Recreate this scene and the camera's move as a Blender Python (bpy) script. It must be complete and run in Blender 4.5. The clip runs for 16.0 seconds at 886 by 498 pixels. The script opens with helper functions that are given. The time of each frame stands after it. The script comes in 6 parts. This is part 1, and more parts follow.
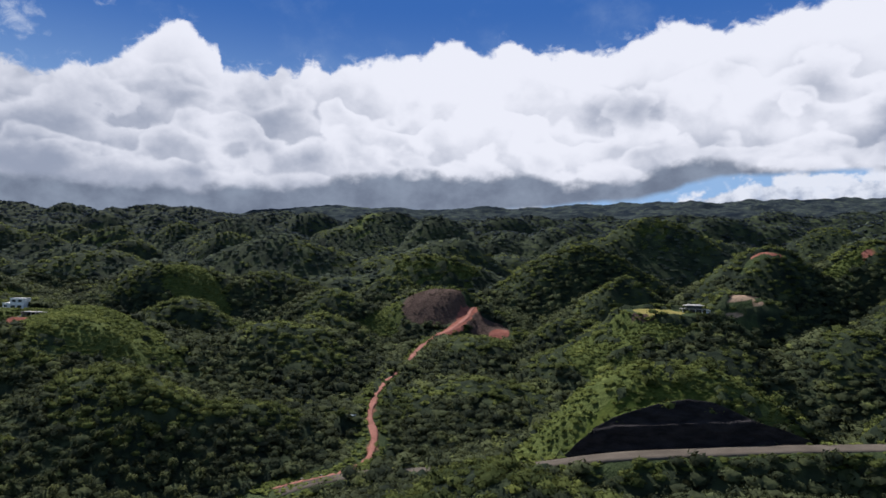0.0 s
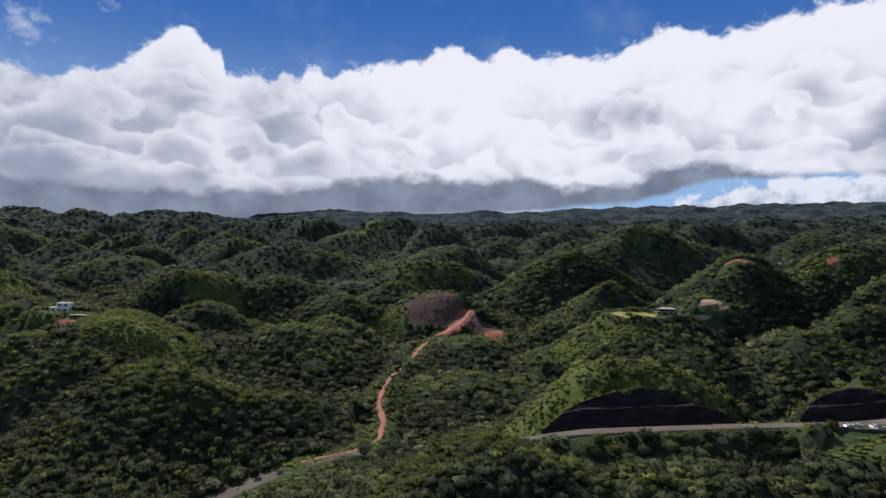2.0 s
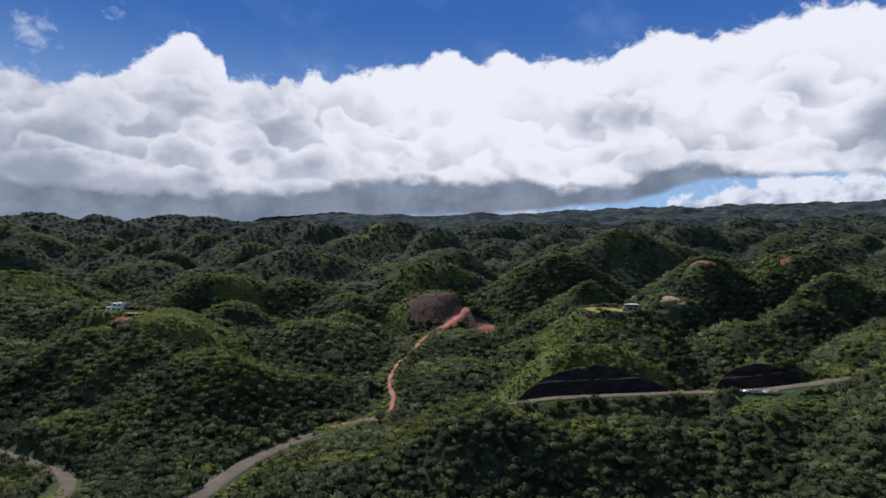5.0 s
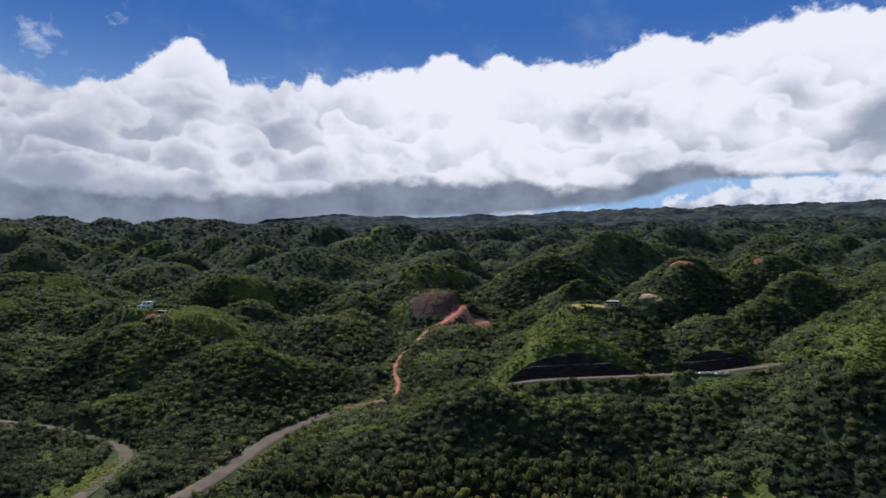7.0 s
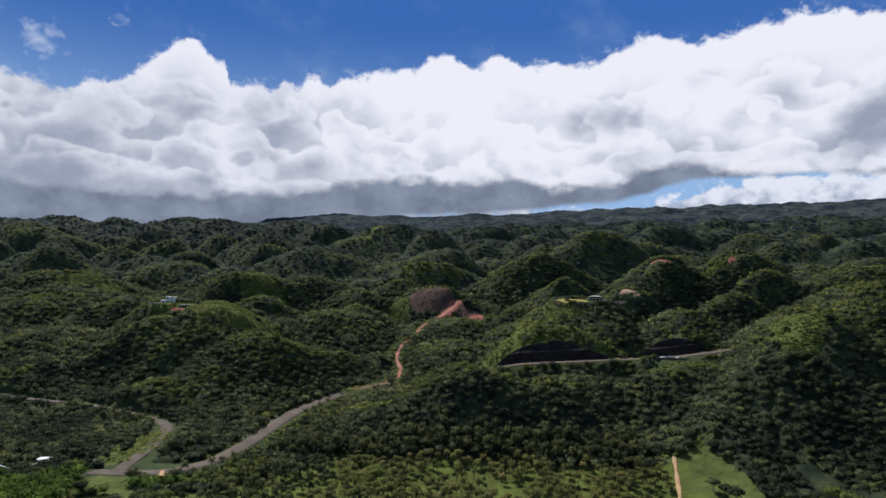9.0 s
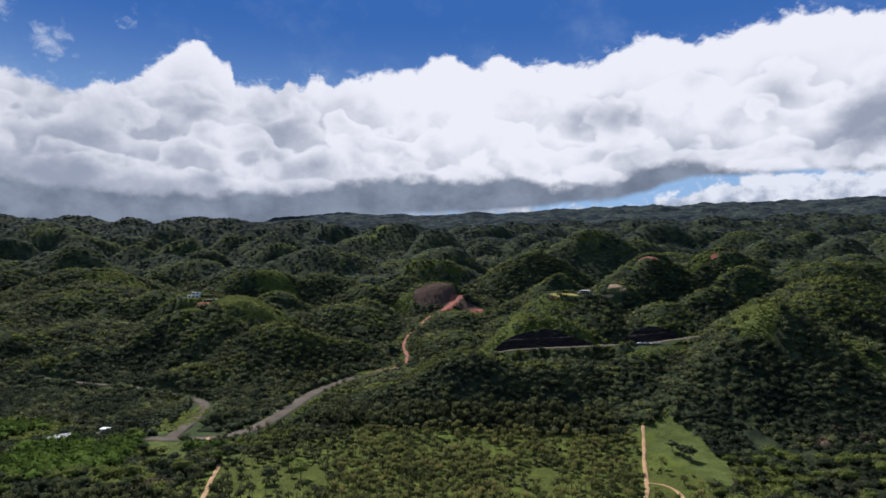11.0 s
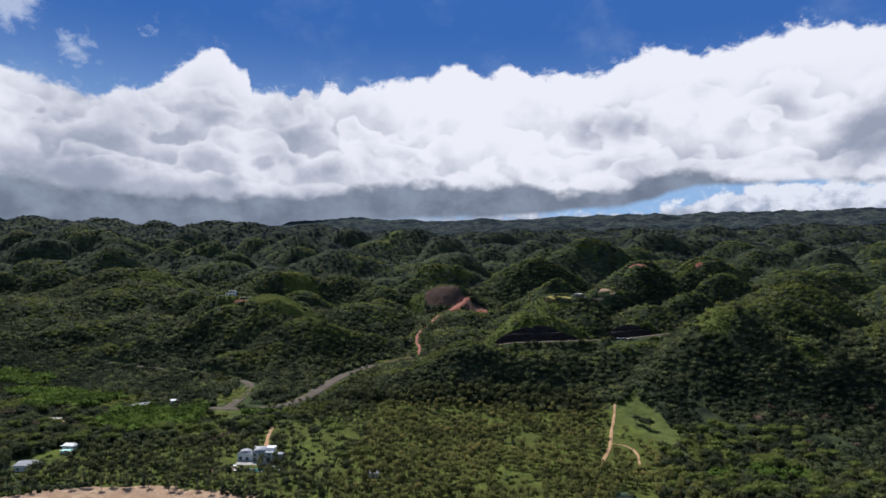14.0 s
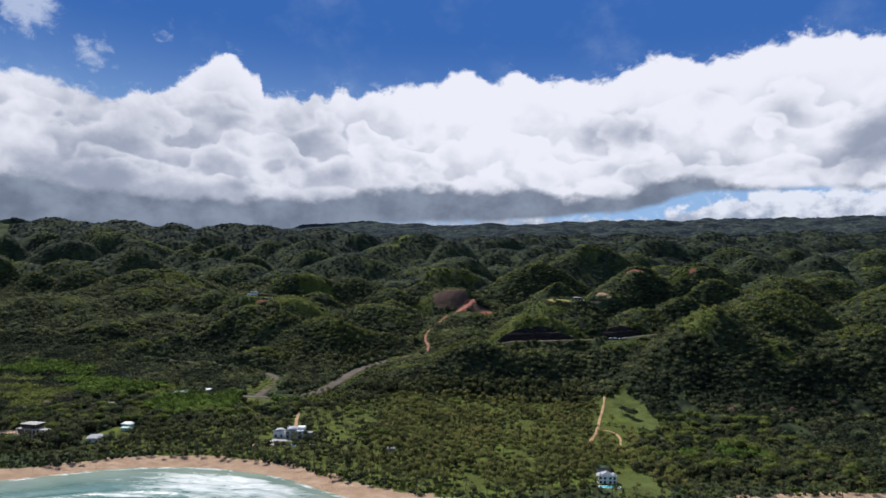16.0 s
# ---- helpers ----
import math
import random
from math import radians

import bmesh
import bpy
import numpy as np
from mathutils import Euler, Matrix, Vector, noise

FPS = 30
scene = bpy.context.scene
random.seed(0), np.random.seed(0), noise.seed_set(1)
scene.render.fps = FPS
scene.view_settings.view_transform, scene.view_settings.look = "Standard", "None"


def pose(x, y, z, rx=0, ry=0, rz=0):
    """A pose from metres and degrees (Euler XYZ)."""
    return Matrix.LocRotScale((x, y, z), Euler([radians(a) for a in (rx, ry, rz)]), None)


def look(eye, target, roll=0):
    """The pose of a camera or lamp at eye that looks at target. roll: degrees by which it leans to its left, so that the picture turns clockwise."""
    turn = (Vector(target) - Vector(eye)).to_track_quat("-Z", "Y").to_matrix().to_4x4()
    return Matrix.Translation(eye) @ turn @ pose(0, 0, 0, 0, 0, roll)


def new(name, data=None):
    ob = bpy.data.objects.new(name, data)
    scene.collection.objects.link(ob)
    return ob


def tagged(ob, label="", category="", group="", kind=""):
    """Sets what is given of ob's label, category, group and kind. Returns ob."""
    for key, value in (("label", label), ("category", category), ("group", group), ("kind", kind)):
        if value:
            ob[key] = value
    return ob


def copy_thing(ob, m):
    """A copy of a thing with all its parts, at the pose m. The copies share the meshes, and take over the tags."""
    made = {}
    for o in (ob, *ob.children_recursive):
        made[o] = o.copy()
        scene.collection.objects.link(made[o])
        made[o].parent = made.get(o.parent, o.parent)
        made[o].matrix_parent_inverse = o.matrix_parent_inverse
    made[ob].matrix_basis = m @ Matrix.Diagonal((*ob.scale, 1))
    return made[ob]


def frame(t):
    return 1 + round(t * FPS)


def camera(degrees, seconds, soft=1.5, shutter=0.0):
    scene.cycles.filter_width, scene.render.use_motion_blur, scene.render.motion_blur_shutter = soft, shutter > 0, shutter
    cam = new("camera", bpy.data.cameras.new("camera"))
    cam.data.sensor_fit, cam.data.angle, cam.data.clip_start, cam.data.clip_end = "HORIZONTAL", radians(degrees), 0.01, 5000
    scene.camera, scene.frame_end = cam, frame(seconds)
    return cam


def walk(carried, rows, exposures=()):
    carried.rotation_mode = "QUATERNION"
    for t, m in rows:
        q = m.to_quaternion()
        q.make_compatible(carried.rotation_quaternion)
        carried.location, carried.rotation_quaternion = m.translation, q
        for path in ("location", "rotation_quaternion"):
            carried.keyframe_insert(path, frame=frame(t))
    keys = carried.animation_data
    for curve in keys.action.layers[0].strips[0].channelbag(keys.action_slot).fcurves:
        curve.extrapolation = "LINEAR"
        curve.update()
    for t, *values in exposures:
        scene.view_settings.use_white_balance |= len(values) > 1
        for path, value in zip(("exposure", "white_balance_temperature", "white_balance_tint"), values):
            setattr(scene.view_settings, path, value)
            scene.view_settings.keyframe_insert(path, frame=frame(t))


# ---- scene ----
import itertools

# ---- camera ----
cam = camera(66.0, 16.0, 1.6)
PATH = [
    (0, (-6.02, -15.45, 117.34), (-23.74, 982.56, 177.83), 1.62),
    (2, (-4.47, -75.95, 120.55), (-22.29, 921.95, 182.74), 1.58),
    (4, (-3.05, -139.15, 121.52), (-18.75, 858.90, 181.89), 1.21),
    (6.3, (-1.59, -215.55, 120.62), (-16.81, 782.48, 181.43), 1.12),
    (7, (-1.17, -239.56, 120.06), (-15.17, 758.52, 180.46), 0.94),
    (8, (-0.61, -274.39, 119.09), (-11.89, 723.70, 179.69), 0.88),
    (9, (-0.09, -309.77, 118.02), (-10.08, 688.54, 175.34), 0.95),
    (11.5, (1.08, -399.62, 115.32), (-12.62, 598.90, 168.06), 0.75),
    (12.5, (1.49, -435.63, 114.43), (-15.18, 562.87, 166.56), 0.98),
    (13.5, (1.87, -471.35, 113.76), (-20.87, 526.83, 169.70), 1.30),
    (14.5, (2.22, -506.48, 113.39), (-27.38, 491.23, 174.09), 1.71),
    (15.2, (2.44, -530.58, 113.35), (-30.77, 466.88, 176.44), 1.93),
    (16, (2.67, -557.44, 113.56), (-33.77, 439.98, 175.43), 2.01),
]
walk(cam, [(t, look(eye, target, roll)) for t, eye, target, roll in PATH], [(0.0, 0.0, 6120, 14), (16.0, 0.0, 6120, 14)])

# ---- world, sun ----
SUN_AZ, SUN_EL = radians(-32), radians(47)  # azimuth from +y towards +x
world = bpy.data.worlds.new("daylight")
scene.world = world
world.use_nodes = True
wn = world.node_tree.nodes
sky = wn.new("ShaderNodeTexSky")
sky.sky_type, sky.sun_disc = "NISHITA", False
sky.sun_elevation, sky.sun_rotation = SUN_EL, SUN_AZ
world.node_tree.links.new(sky.outputs["Color"], wn["Background"].inputs["Color"])
wn["Background"].inputs["Strength"].default_value = 0.10
sun = new("sun", bpy.data.lights.new("sun", "SUN"))
sun.data.energy, sun.data.angle, sun.data.color = 5.6, radians(0.5), (1.0, 0.95, 0.87)
sun_way = Vector((math.sin(SUN_AZ) * math.cos(SUN_EL), math.cos(SUN_AZ) * math.cos(SUN_EL), math.sin(SUN_EL)))
sun.matrix_world = look(sun_way * 3000, (0, 0, 0))
scene.view_settings.exposure = 0.0


# ---- node helpers ----
class Nodes:
    """Short-hand for building one node material."""

    def __init__(self, name):
        self.mat = bpy.data.materials.new(name)
        self.mat.use_nodes = True
        self.tree = self.mat.node_tree
        self.bsdf = self.tree.nodes["Principled BSDF"]
        self.out = self.tree.nodes["Material Output"]

    def add(self, kind, **values):
        node = self.tree.nodes.new(kind)
        for key, value in values.items():
            setattr(node, key, value)
        return node

    def link(self, a, b):
        self.tree.links.new(a, b)

    def put(self, socket, value):
        if isinstance(value, bpy.types.NodeSocket):
            self.link(value, socket)
        else:
            socket.default_value = value

    def math(self, op, a, b=0.0, c=None, clamp=False):
        n = self.add("ShaderNodeMath", operation=op, use_clamp=clamp)
        self.put(n.inputs[0], a)
        self.put(n.inputs[1], b)
        if c is not None:
            self.put(n.inputs[2], c)
        return n.outputs[0]

    def step(self, value, lo, hi, a=0.0, b=1.0):
        n = self.add("ShaderNodeMapRange", interpolation_type="SMOOTHSTEP")
        for i, v in enumerate((value, lo, hi, a, b)):
            self.put(n.inputs[i], v)
        return n.outputs[0]

    def mix(self, fac, a, b):
        n = self.add("ShaderNodeMix", data_type="RGBA")
        self.put(n.inputs[0], fac)
        self.put(n.inputs[6], a if isinstance(a, bpy.types.NodeSocket) else (*a, 1))
        self.put(n.inputs[7], b if isinstance(b, bpy.types.NodeSocket) else (*b, 1))
        return n.outputs[2]

    def noise(self, scale, detail=4.0, rough=0.55, vector=None, distortion=0.0):
        n = self.add("ShaderNodeTexNoise")
        n.inputs["Scale"].default_value = scale
        n.inputs["Detail"].default_value = detail
        n.inputs["Roughness"].default_value = rough
        n.inputs["Distortion"].default_value = distortion
        self.link(vector if vector is not None else self.position(), n.inputs["Vector"])
        return n.outputs["Fac"]

    def position(self):
        return self.add("ShaderNodeNewGeometry").outputs["Position"]

    def bump(self, height, distance, strength=1.0):
        n = self.add("ShaderNodeBump")
        n.inputs["Strength"].default_value, n.inputs["Distance"].default_value = strength, distance
        self.link(height, n.inputs["Height"])
        self.link(n.outputs["Normal"], self.bsdf.inputs["Normal"])

    def finish(self, colour, roughness=0.8, metallic=0.0, specular=0.3):
        self.put(self.bsdf.inputs["Base Color"], colour if isinstance(colour, bpy.types.NodeSocket) else (*colour, 1))
        self.put(self.bsdf.inputs["Roughness"], roughness)
        self.bsdf.inputs["Metallic"].default_value = metallic
        self.bsdf.inputs["Specular IOR Level"].default_value = specular
        return self.mat


def weathered(name, a, b, scale=0.6, fine=6.0, roughness=0.8, bump=0.03, metallic=0.0, specular=0.3):
    """A plain surface of two near tones, blotched and grained."""
    n = Nodes(name)
    fac = n.math("ADD", n.math("MULTIPLY", n.noise(scale, 3), 0.7), n.math("MULTIPLY", n.noise(fine, 3), 0.5))
    col = n.mix(n.step(fac, 0.4, 0.8), a, b)
    if bump:
        n.bump(n.noise(fine, 4), bump)
    return n.finish(col, roughness, metallic, specular)


def foliage(name, dark, light, accent, scale=0.9, translucent=0.25, gloss=0.02):
    """Leaves: tone varies clump by clump, over the hillside and leaf by leaf."""
    n = Nodes(name)
    island = n.add("ShaderNodeNewGeometry").outputs["Random Per Island"]
    plant = n.add("ShaderNodeAttribute", attribute_name="tone").outputs["Fac"]
    leaf = n.noise(scale, 3, 0.65)
    t = n.math("ADD", n.math("MULTIPLY", plant, 0.42), n.math("MULTIPLY", leaf, 0.34))
    t = n.math("ADD", t, n.math("MULTIPLY", island, 0.07))
    for size, weight in ((0.012, 0.7), (0.045, 0.6), (0.16, 0.45)):
        t = n.math("ADD", t, n.math("MULTIPLY", n.math("SUBTRACT", n.noise(size, 3, 0.55), 0.5), weight))
    col = n.mix(n.step(t, 0.05, 0.85), dark, light)
    rare = n.math("MULTIPLY", n.step(n.noise(0.07, 2, 0.5), 0.55, 0.68), n.step(plant, 0.3, 0.8))
    col = n.mix(n.math("MULTIPLY", rare, 0.8), col, accent)
    n.finish(col, 0.85, 0, gloss)
    n.bump(n.noise(scale * 2.2, 3, 0.7), 0.5, 0.8)
    tr = n.add("ShaderNodeBsdfTranslucent")
    n.link(n.mix(0.35, col, light), tr.inputs["Color"])
    mixer = n.add("ShaderNodeMixShader")
    mixer.inputs[0].default_value = translucent
    n.link(n.bsdf.outputs[0], mixer.inputs[1])
    n.link(tr.outputs[0], mixer.inputs[2])
    n.link(mixer.outputs[0], n.out.inputs["Surface"])
    return n.mat


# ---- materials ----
# blue raised in the leaf colour for haze and sky-lit shade
M_FOREST = foliage("haze_tinted_forest_leaves", (0.026, 0.035, 0.023), (0.134, 0.154, 0.070), (0.205, 0.230, 0.072), 0.9, 0.3, 0.03)
# haze painted into the leaf colour: bluer on hills, bluest on the far ridge
M_HILLS = foliage("hazy_hill_woods", (0.024, 0.034, 0.036), (0.110, 0.132, 0.092), (0.176, 0.200, 0.092), 0.5, 0.2, 0.0)
M_RIDGE = foliage("hazy_ridge_woods", (0.019, 0.027, 0.038), (0.074, 0.091, 0.084), (0.114, 0.135, 0.086), 0.3, 0.15, 0.0)
# shrubs toned lighter, partly to paint sunlight onto the crests
M_CREST = foliage("sunlit_crest_shrubs", (0.046, 0.061, 0.022), (0.165, 0.190, 0.056), (0.215, 0.240, 0.060), 0.9, 0.3, 0.02)
# shade between the crowns, with some haze blue, put into this leaf colour
M_UNDER = foliage("shaded_undergrowth_leaves", (0.017, 0.025, 0.018), (0.074, 0.093, 0.046), (0.095, 0.116, 0.050), 0.9, 0.2, 0.02)
# dark green leaves, darkened further to stand in for shadow on the trees
M_SHADED = foliage("shade_darkened_leaves", (0.012, 0.019, 0.014), (0.066, 0.082, 0.044), (0.105, 0.122, 0.048), 0.9, 0.25, 0.02)
M_BUSH = foliage("shrub_leaves", (0.090, 0.114, 0.032), (0.170, 0.198, 0.054), (0.208, 0.230, 0.058), 0.9, 0.35)
M_LIME = foliage("lime_leaves", (0.042, 0.074, 0.016), (0.122, 0.192, 0.036), (0.17, 0.23, 0.045), 0.9, 0.3)
M_DRY = foliage("dry_leaves", (0.060, 0.048, 0.036), (0.150, 0.115, 0.085), (0.17, 0.12, 0.09), 0.9, 0.2)
M_PALM = foliage("palm_fronds", (0.030, 0.036, 0.015), (0.160, 0.163, 0.048), (0.21, 0.165, 0.06), 1.2, 0.3)
# naturally dark fronds, toned down a little more in place of self-shadow
M_FROND = foliage("dark_palm_fronds", (0.019, 0.026, 0.014), (0.086, 0.098, 0.038), (0.125, 0.128, 0.042), 1.2, 0.25)
M_TRUNK = weathered("bark", (0.10, 0.085, 0.065), (0.22, 0.19, 0.15), 0.8, 5.0, 0.9)
M_ASPHALT = weathered("asphalt", (0.075, 0.061, 0.047), (0.132, 0.110, 0.086), 0.08, 2.0, 0.95, 0.02, 0.0, 0.1)
M_DIRT = weathered("pale_dirt", (0.31, 0.185, 0.085), (0.46, 0.30, 0.16), 0.15, 2.0, 0.95, 0.05)
M_RED = weathered("red_soil", (0.24, 0.088, 0.060), (0.36, 0.150, 0.108), 0.12, 1.2, 0.95, 0.2)
M_WHITE = weathered("white_paint", (0.66, 0.67, 0.68), (0.82, 0.82, 0.80), 0.4, 3.0, 0.6, 0.01)
M_CONCRETE = weathered("concrete", (0.28, 0.27, 0.25), (0.42, 0.40, 0.37), 0.5, 4.0, 0.85, 0.02)
M_GREYROOF = weathered("grey_roof", (0.17, 0.185, 0.215), (0.30, 0.32, 0.35), 0.4, 3.0, 0.55, 0.02)
M_DARK = weathered("dark_opening", (0.015, 0.017, 0.02), (0.04, 0.045, 0.05), 1.0, 4.0, 0.25, 0.0, 0.0, 0.5)
M_WOOD = weathered("stained_wood", (0.12, 0.07, 0.04), (0.22, 0.14, 0.08), 0.8, 6.0, 0.7)
M_STEEL = weathered("galvanised_steel", (0.38, 0.39, 0.40), (0.52, 0.53, 0.54), 0.8, 6.0, 0.45, 0.0, 0.6)
M_TURF = weathered("turf", (0.042, 0.062, 0.014), (0.095, 0.115, 0.026), 0.1, 0.9, 0.95, 0.3, 0.0, 0.03)
M_TEAL = weathered("turquoise_roof", (0.10, 0.42, 0.36), (0.18, 0.55, 0.46), 0.5, 4.0, 0.55)
M_POOL = weathered("pool_water", (0.05, 0.42, 0.50), (0.10, 0.55, 0.60), 0.5, 2.0, 0.08, 0.02, 0.0, 0.5)
M_STONE = weathered("dark_stone", (0.05, 0.046, 0.042), (0.11, 0.10, 0.09), 0.8, 4.0, 0.9, 0.03, 0.0, 0.1)
M_THATCH = weathered("thatch", (0.13, 0.105, 0.075), (0.24, 0.19, 0.13), 0.8, 5.0, 0.95, 0.06)
M_CARWHITE = weathered("white_car_paint", (0.72, 0.72, 0.73), (0.80, 0.80, 0.80), 0.3, 2.0, 0.25, 0.0, 0.0, 0.5)
M_GLASS = weathered("tinted_glass", (0.015, 0.018, 0.02), (0.03, 0.035, 0.04), 0.5, 2.0, 0.05, 0.0, 0.0, 0.8)
M_RUBBER = weathered("rubber", (0.02, 0.02, 0.02), (0.035, 0.035, 0.035), 2.0, 9.0, 0.9, 0.0)


def ground_material():
    """Hillside soil under the trees; the cover layer says where grass, red soil, scorched earth, sand or dry lawn lie."""
    n = Nodes("ground_cover")
    cov = n.add("ShaderNodeAttribute", attribute_name="cover")
    sep = n.add("ShaderNodeSeparateColor")
    n.link(cov.outputs["Color"], sep.inputs[0])
    cov2 = n.add("ShaderNodeAttribute", attribute_name="cover_two")
    sep2 = n.add("ShaderNodeSeparateColor")
    n.link(cov2.outputs["Color"], sep2.inputs[0])
    big, mid, fine = n.noise(0.01, 4), n.noise(0.09, 5, 0.65), n.noise(0.7, 4, 0.7)
    edge = n.math("MULTIPLY", n.math("SUBTRACT", mid, 0.5), 0.9)

    def mask(socket):
        return n.step(n.math("ADD", socket, edge), 0.35, 0.62)

    wood = n.mix(n.step(mid, 0.3, 0.7), (0.030, 0.042, 0.022), (0.062, 0.084, 0.034))
    wood = n.mix(n.step(big, 0.35, 0.7), wood, n.mix(fine, (0.034, 0.048, 0.022), (0.070, 0.092, 0.036)))
    grass = n.mix(n.step(mid, 0.25, 0.75), (0.055, 0.074, 0.022), (0.124, 0.148, 0.044))
    grass = n.mix(n.step(fine, 0.5, 0.8), grass, (0.036, 0.054, 0.013))
    red = n.mix(n.step(mid, 0.3, 0.7), (0.23, 0.080, 0.056), (0.35, 0.145, 0.106))
    scorched = n.mix(n.step(fine, 0.3, 0.7), (0.060, 0.040, 0.032), (0.125, 0.085, 0.068))
    lawn = n.mix(n.step(mid, 0.3, 0.7), (0.19, 0.18, 0.045), (0.30, 0.25, 0.085))
    sand = n.mix(n.step(mid, 0.3, 0.75), (0.32, 0.215, 0.14), (0.45, 0.32, 0.215))
    under = n.mix(n.step(fine, 0.3, 0.65), (0.040, 0.056, 0.014), (0.095, 0.112, 0.028))
    under = n.mix(n.step(n.noise(0.045, 3, 0.6), 0.48, 0.66), under, n.mix(fine, (0.070, 0.100, 0.019), (0.140, 0.165, 0.038)))
    under = n.mix(n.step(n.noise(0.13, 3, 0.6, None, 0.5), 0.66, 0.74), under, (0.22, 0.16, 0.09))
    col = n.mix(mask(sep.outputs[0]), wood, grass)
    col = n.mix(mask(sep2.outputs[1]), col, under)
    col = n.mix(mask(sep.outputs[2]), col, scorched)
    col = n.mix(mask(sep.outputs[1]), col, red)
    col = n.mix(mask(sep2.outputs[0]), col, lawn)
    col = n.mix(n.step(sep2.outputs[2], 0.4, 0.6), col, sand)
    n.bump(n.math("ADD", n.math("MULTIPLY", mid, 3.0), fine), 1.2, 0.7)
    return n.finish(col, 0.95, 0, 0.03)


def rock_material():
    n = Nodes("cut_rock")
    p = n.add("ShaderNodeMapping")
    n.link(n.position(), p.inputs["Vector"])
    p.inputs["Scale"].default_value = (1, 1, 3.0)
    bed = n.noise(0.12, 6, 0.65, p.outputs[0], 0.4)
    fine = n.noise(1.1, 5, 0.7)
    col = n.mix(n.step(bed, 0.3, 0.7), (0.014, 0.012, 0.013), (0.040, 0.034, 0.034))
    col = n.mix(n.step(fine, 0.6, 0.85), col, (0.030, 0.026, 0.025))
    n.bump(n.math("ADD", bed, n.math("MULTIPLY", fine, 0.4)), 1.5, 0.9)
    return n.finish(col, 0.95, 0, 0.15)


def water_material():
    n = Nodes("sea_water")
    pos = n.position()
    sep = n.add("ShaderNodeSeparateXYZ")
    n.link(pos, sep.inputs[0])
    shore = n.add("ShaderNodeAttribute", attribute_name="offshore").outputs["Fac"]
    warp = n.noise(0.03, 4, 0.6)
    d = n.math("ADD", shore, n.math("MULTIPLY", n.math("SUBTRACT", warp, 0.5), 26.0))
    stretch = n.add("ShaderNodeMapping")
    n.link(pos, stretch.inputs["Vector"])
    stretch.inputs["Scale"].default_value = (0.45, 1.0, 1.0)
    lace = n.noise(0.15, 7, 0.72, stretch.outputs[0], 0.8)
    wave = n.noise(0.05, 3, 0.5, stretch.outputs[0])
    turb = n.mix(n.step(d, 2.0, 45.0), (0.19, 0.25, 0.18), (0.045, 0.140, 0.115))
    turb = n.mix(n.step(d, 60.0, 240.0), turb, (0.012, 0.075, 0.115))
    turb = n.mix(n.step(wave, 0.35, 0.65), n.mix(0.35, turb, (0.02, 0.08, 0.075)), turb)
    # churned water in the middle of the bay
    dx = n.math("DIVIDE", n.math("ADD", sep.outputs[0], 128.0), 62.0)
    bay = n.step(n.math("ABSOLUTE", dx), 1.35, 0.25)
    zone = n.math("MULTIPLY", n.math("MULTIPLY", n.step(d, 3.0, 14.0), n.step(d, 80.0, 30.0)), n.math("ADD", 0.12, n.math("MULTIPLY", bay, 0.88)))
    foam = n.math("MULTIPLY", n.step(n.math("ADD", lace, n.math("MULTIPLY", zone, 0.26)), 0.52, 0.92), zone)
    edge = n.math("MULTIPLY", n.step(shore, 3.2, 0.8), n.step(lace, 0.46, 0.66, 0.0, 0.7))
    crest = n.math("MULTIPLY", n.step(n.math("ABSOLUTE", n.math("SUBTRACT", d, 56.0)), 6.0, 0.5), n.step(wave, 0.46, 0.62, 0.0, 0.85))
    white = n.math("MAXIMUM", n.math("MAXIMUM", n.math("MULTIPLY", foam, 0.8), edge), crest)
    col = n.mix(white, turb, (0.74, 0.77, 0.77))
    n.bump(n.math("ADD", n.noise(0.35, 4, 0.6, stretch.outputs[0]), white), 0.35, 0.6)
    return n.finish(col, n.math("ADD", n.math("MULTIPLY", white, 0.5), 0.22), 0, 0.2)


M_GROUND, M_ROCK, M_SEA = ground_material(), rock_material(), water_material()


# ---- mesh helpers ----
def np_mesh(name, verts, faces, material, smooth=False, tone=None, normals=None):
    """A mesh from arrays: verts (n, 3), faces (m, 3 or 4); tone: how light each plant's leaves are, vertex by vertex."""
    me = bpy.data.meshes.new(name)
    faces = np.asarray(faces, np.int32)
    k = faces.shape[1]
    me.vertices.add(len(verts))
    me.vertices.foreach_set("co", np.asarray(verts, np.float32).ravel())
    me.loops.add(faces.size)
    me.loops.foreach_set("vertex_index", faces.ravel())
    me.polygons.add(len(faces))
    me.polygons.foreach_set("loop_start", np.arange(0, faces.size, k, dtype=np.int32))
    if smooth:
        me.polygons.foreach_set("use_smooth", np.ones(len(faces), bool))
    me.update(calc_edges=True)
    me.materials.append(material)
    if tone is not None:
        values = np.broadcast_to(np.asarray(tone, np.float32), (len(verts),))
        me.attributes.new("tone", "FLOAT", "POINT").data.foreach_set("value", np.ascontiguousarray(values))
    if normals is not None:
        me.attributes.new("custom_normal", "FLOAT_VECTOR", "POINT").data.foreach_set("vector", np.asarray(normals, np.float32).ravel())
    return me


def part(name, bm, material, parent=None, label="", smooth=False):
    me = bpy.data.meshes.new(name)
    bm.to_mesh(me)
    bm.free()
    me.materials.append(material)
    if smooth:
        for p in me.polygons:
            p.use_smooth = True
    ob = new(name, me)
    ob.parent = parent
    return tagged(ob, label) if label else ob


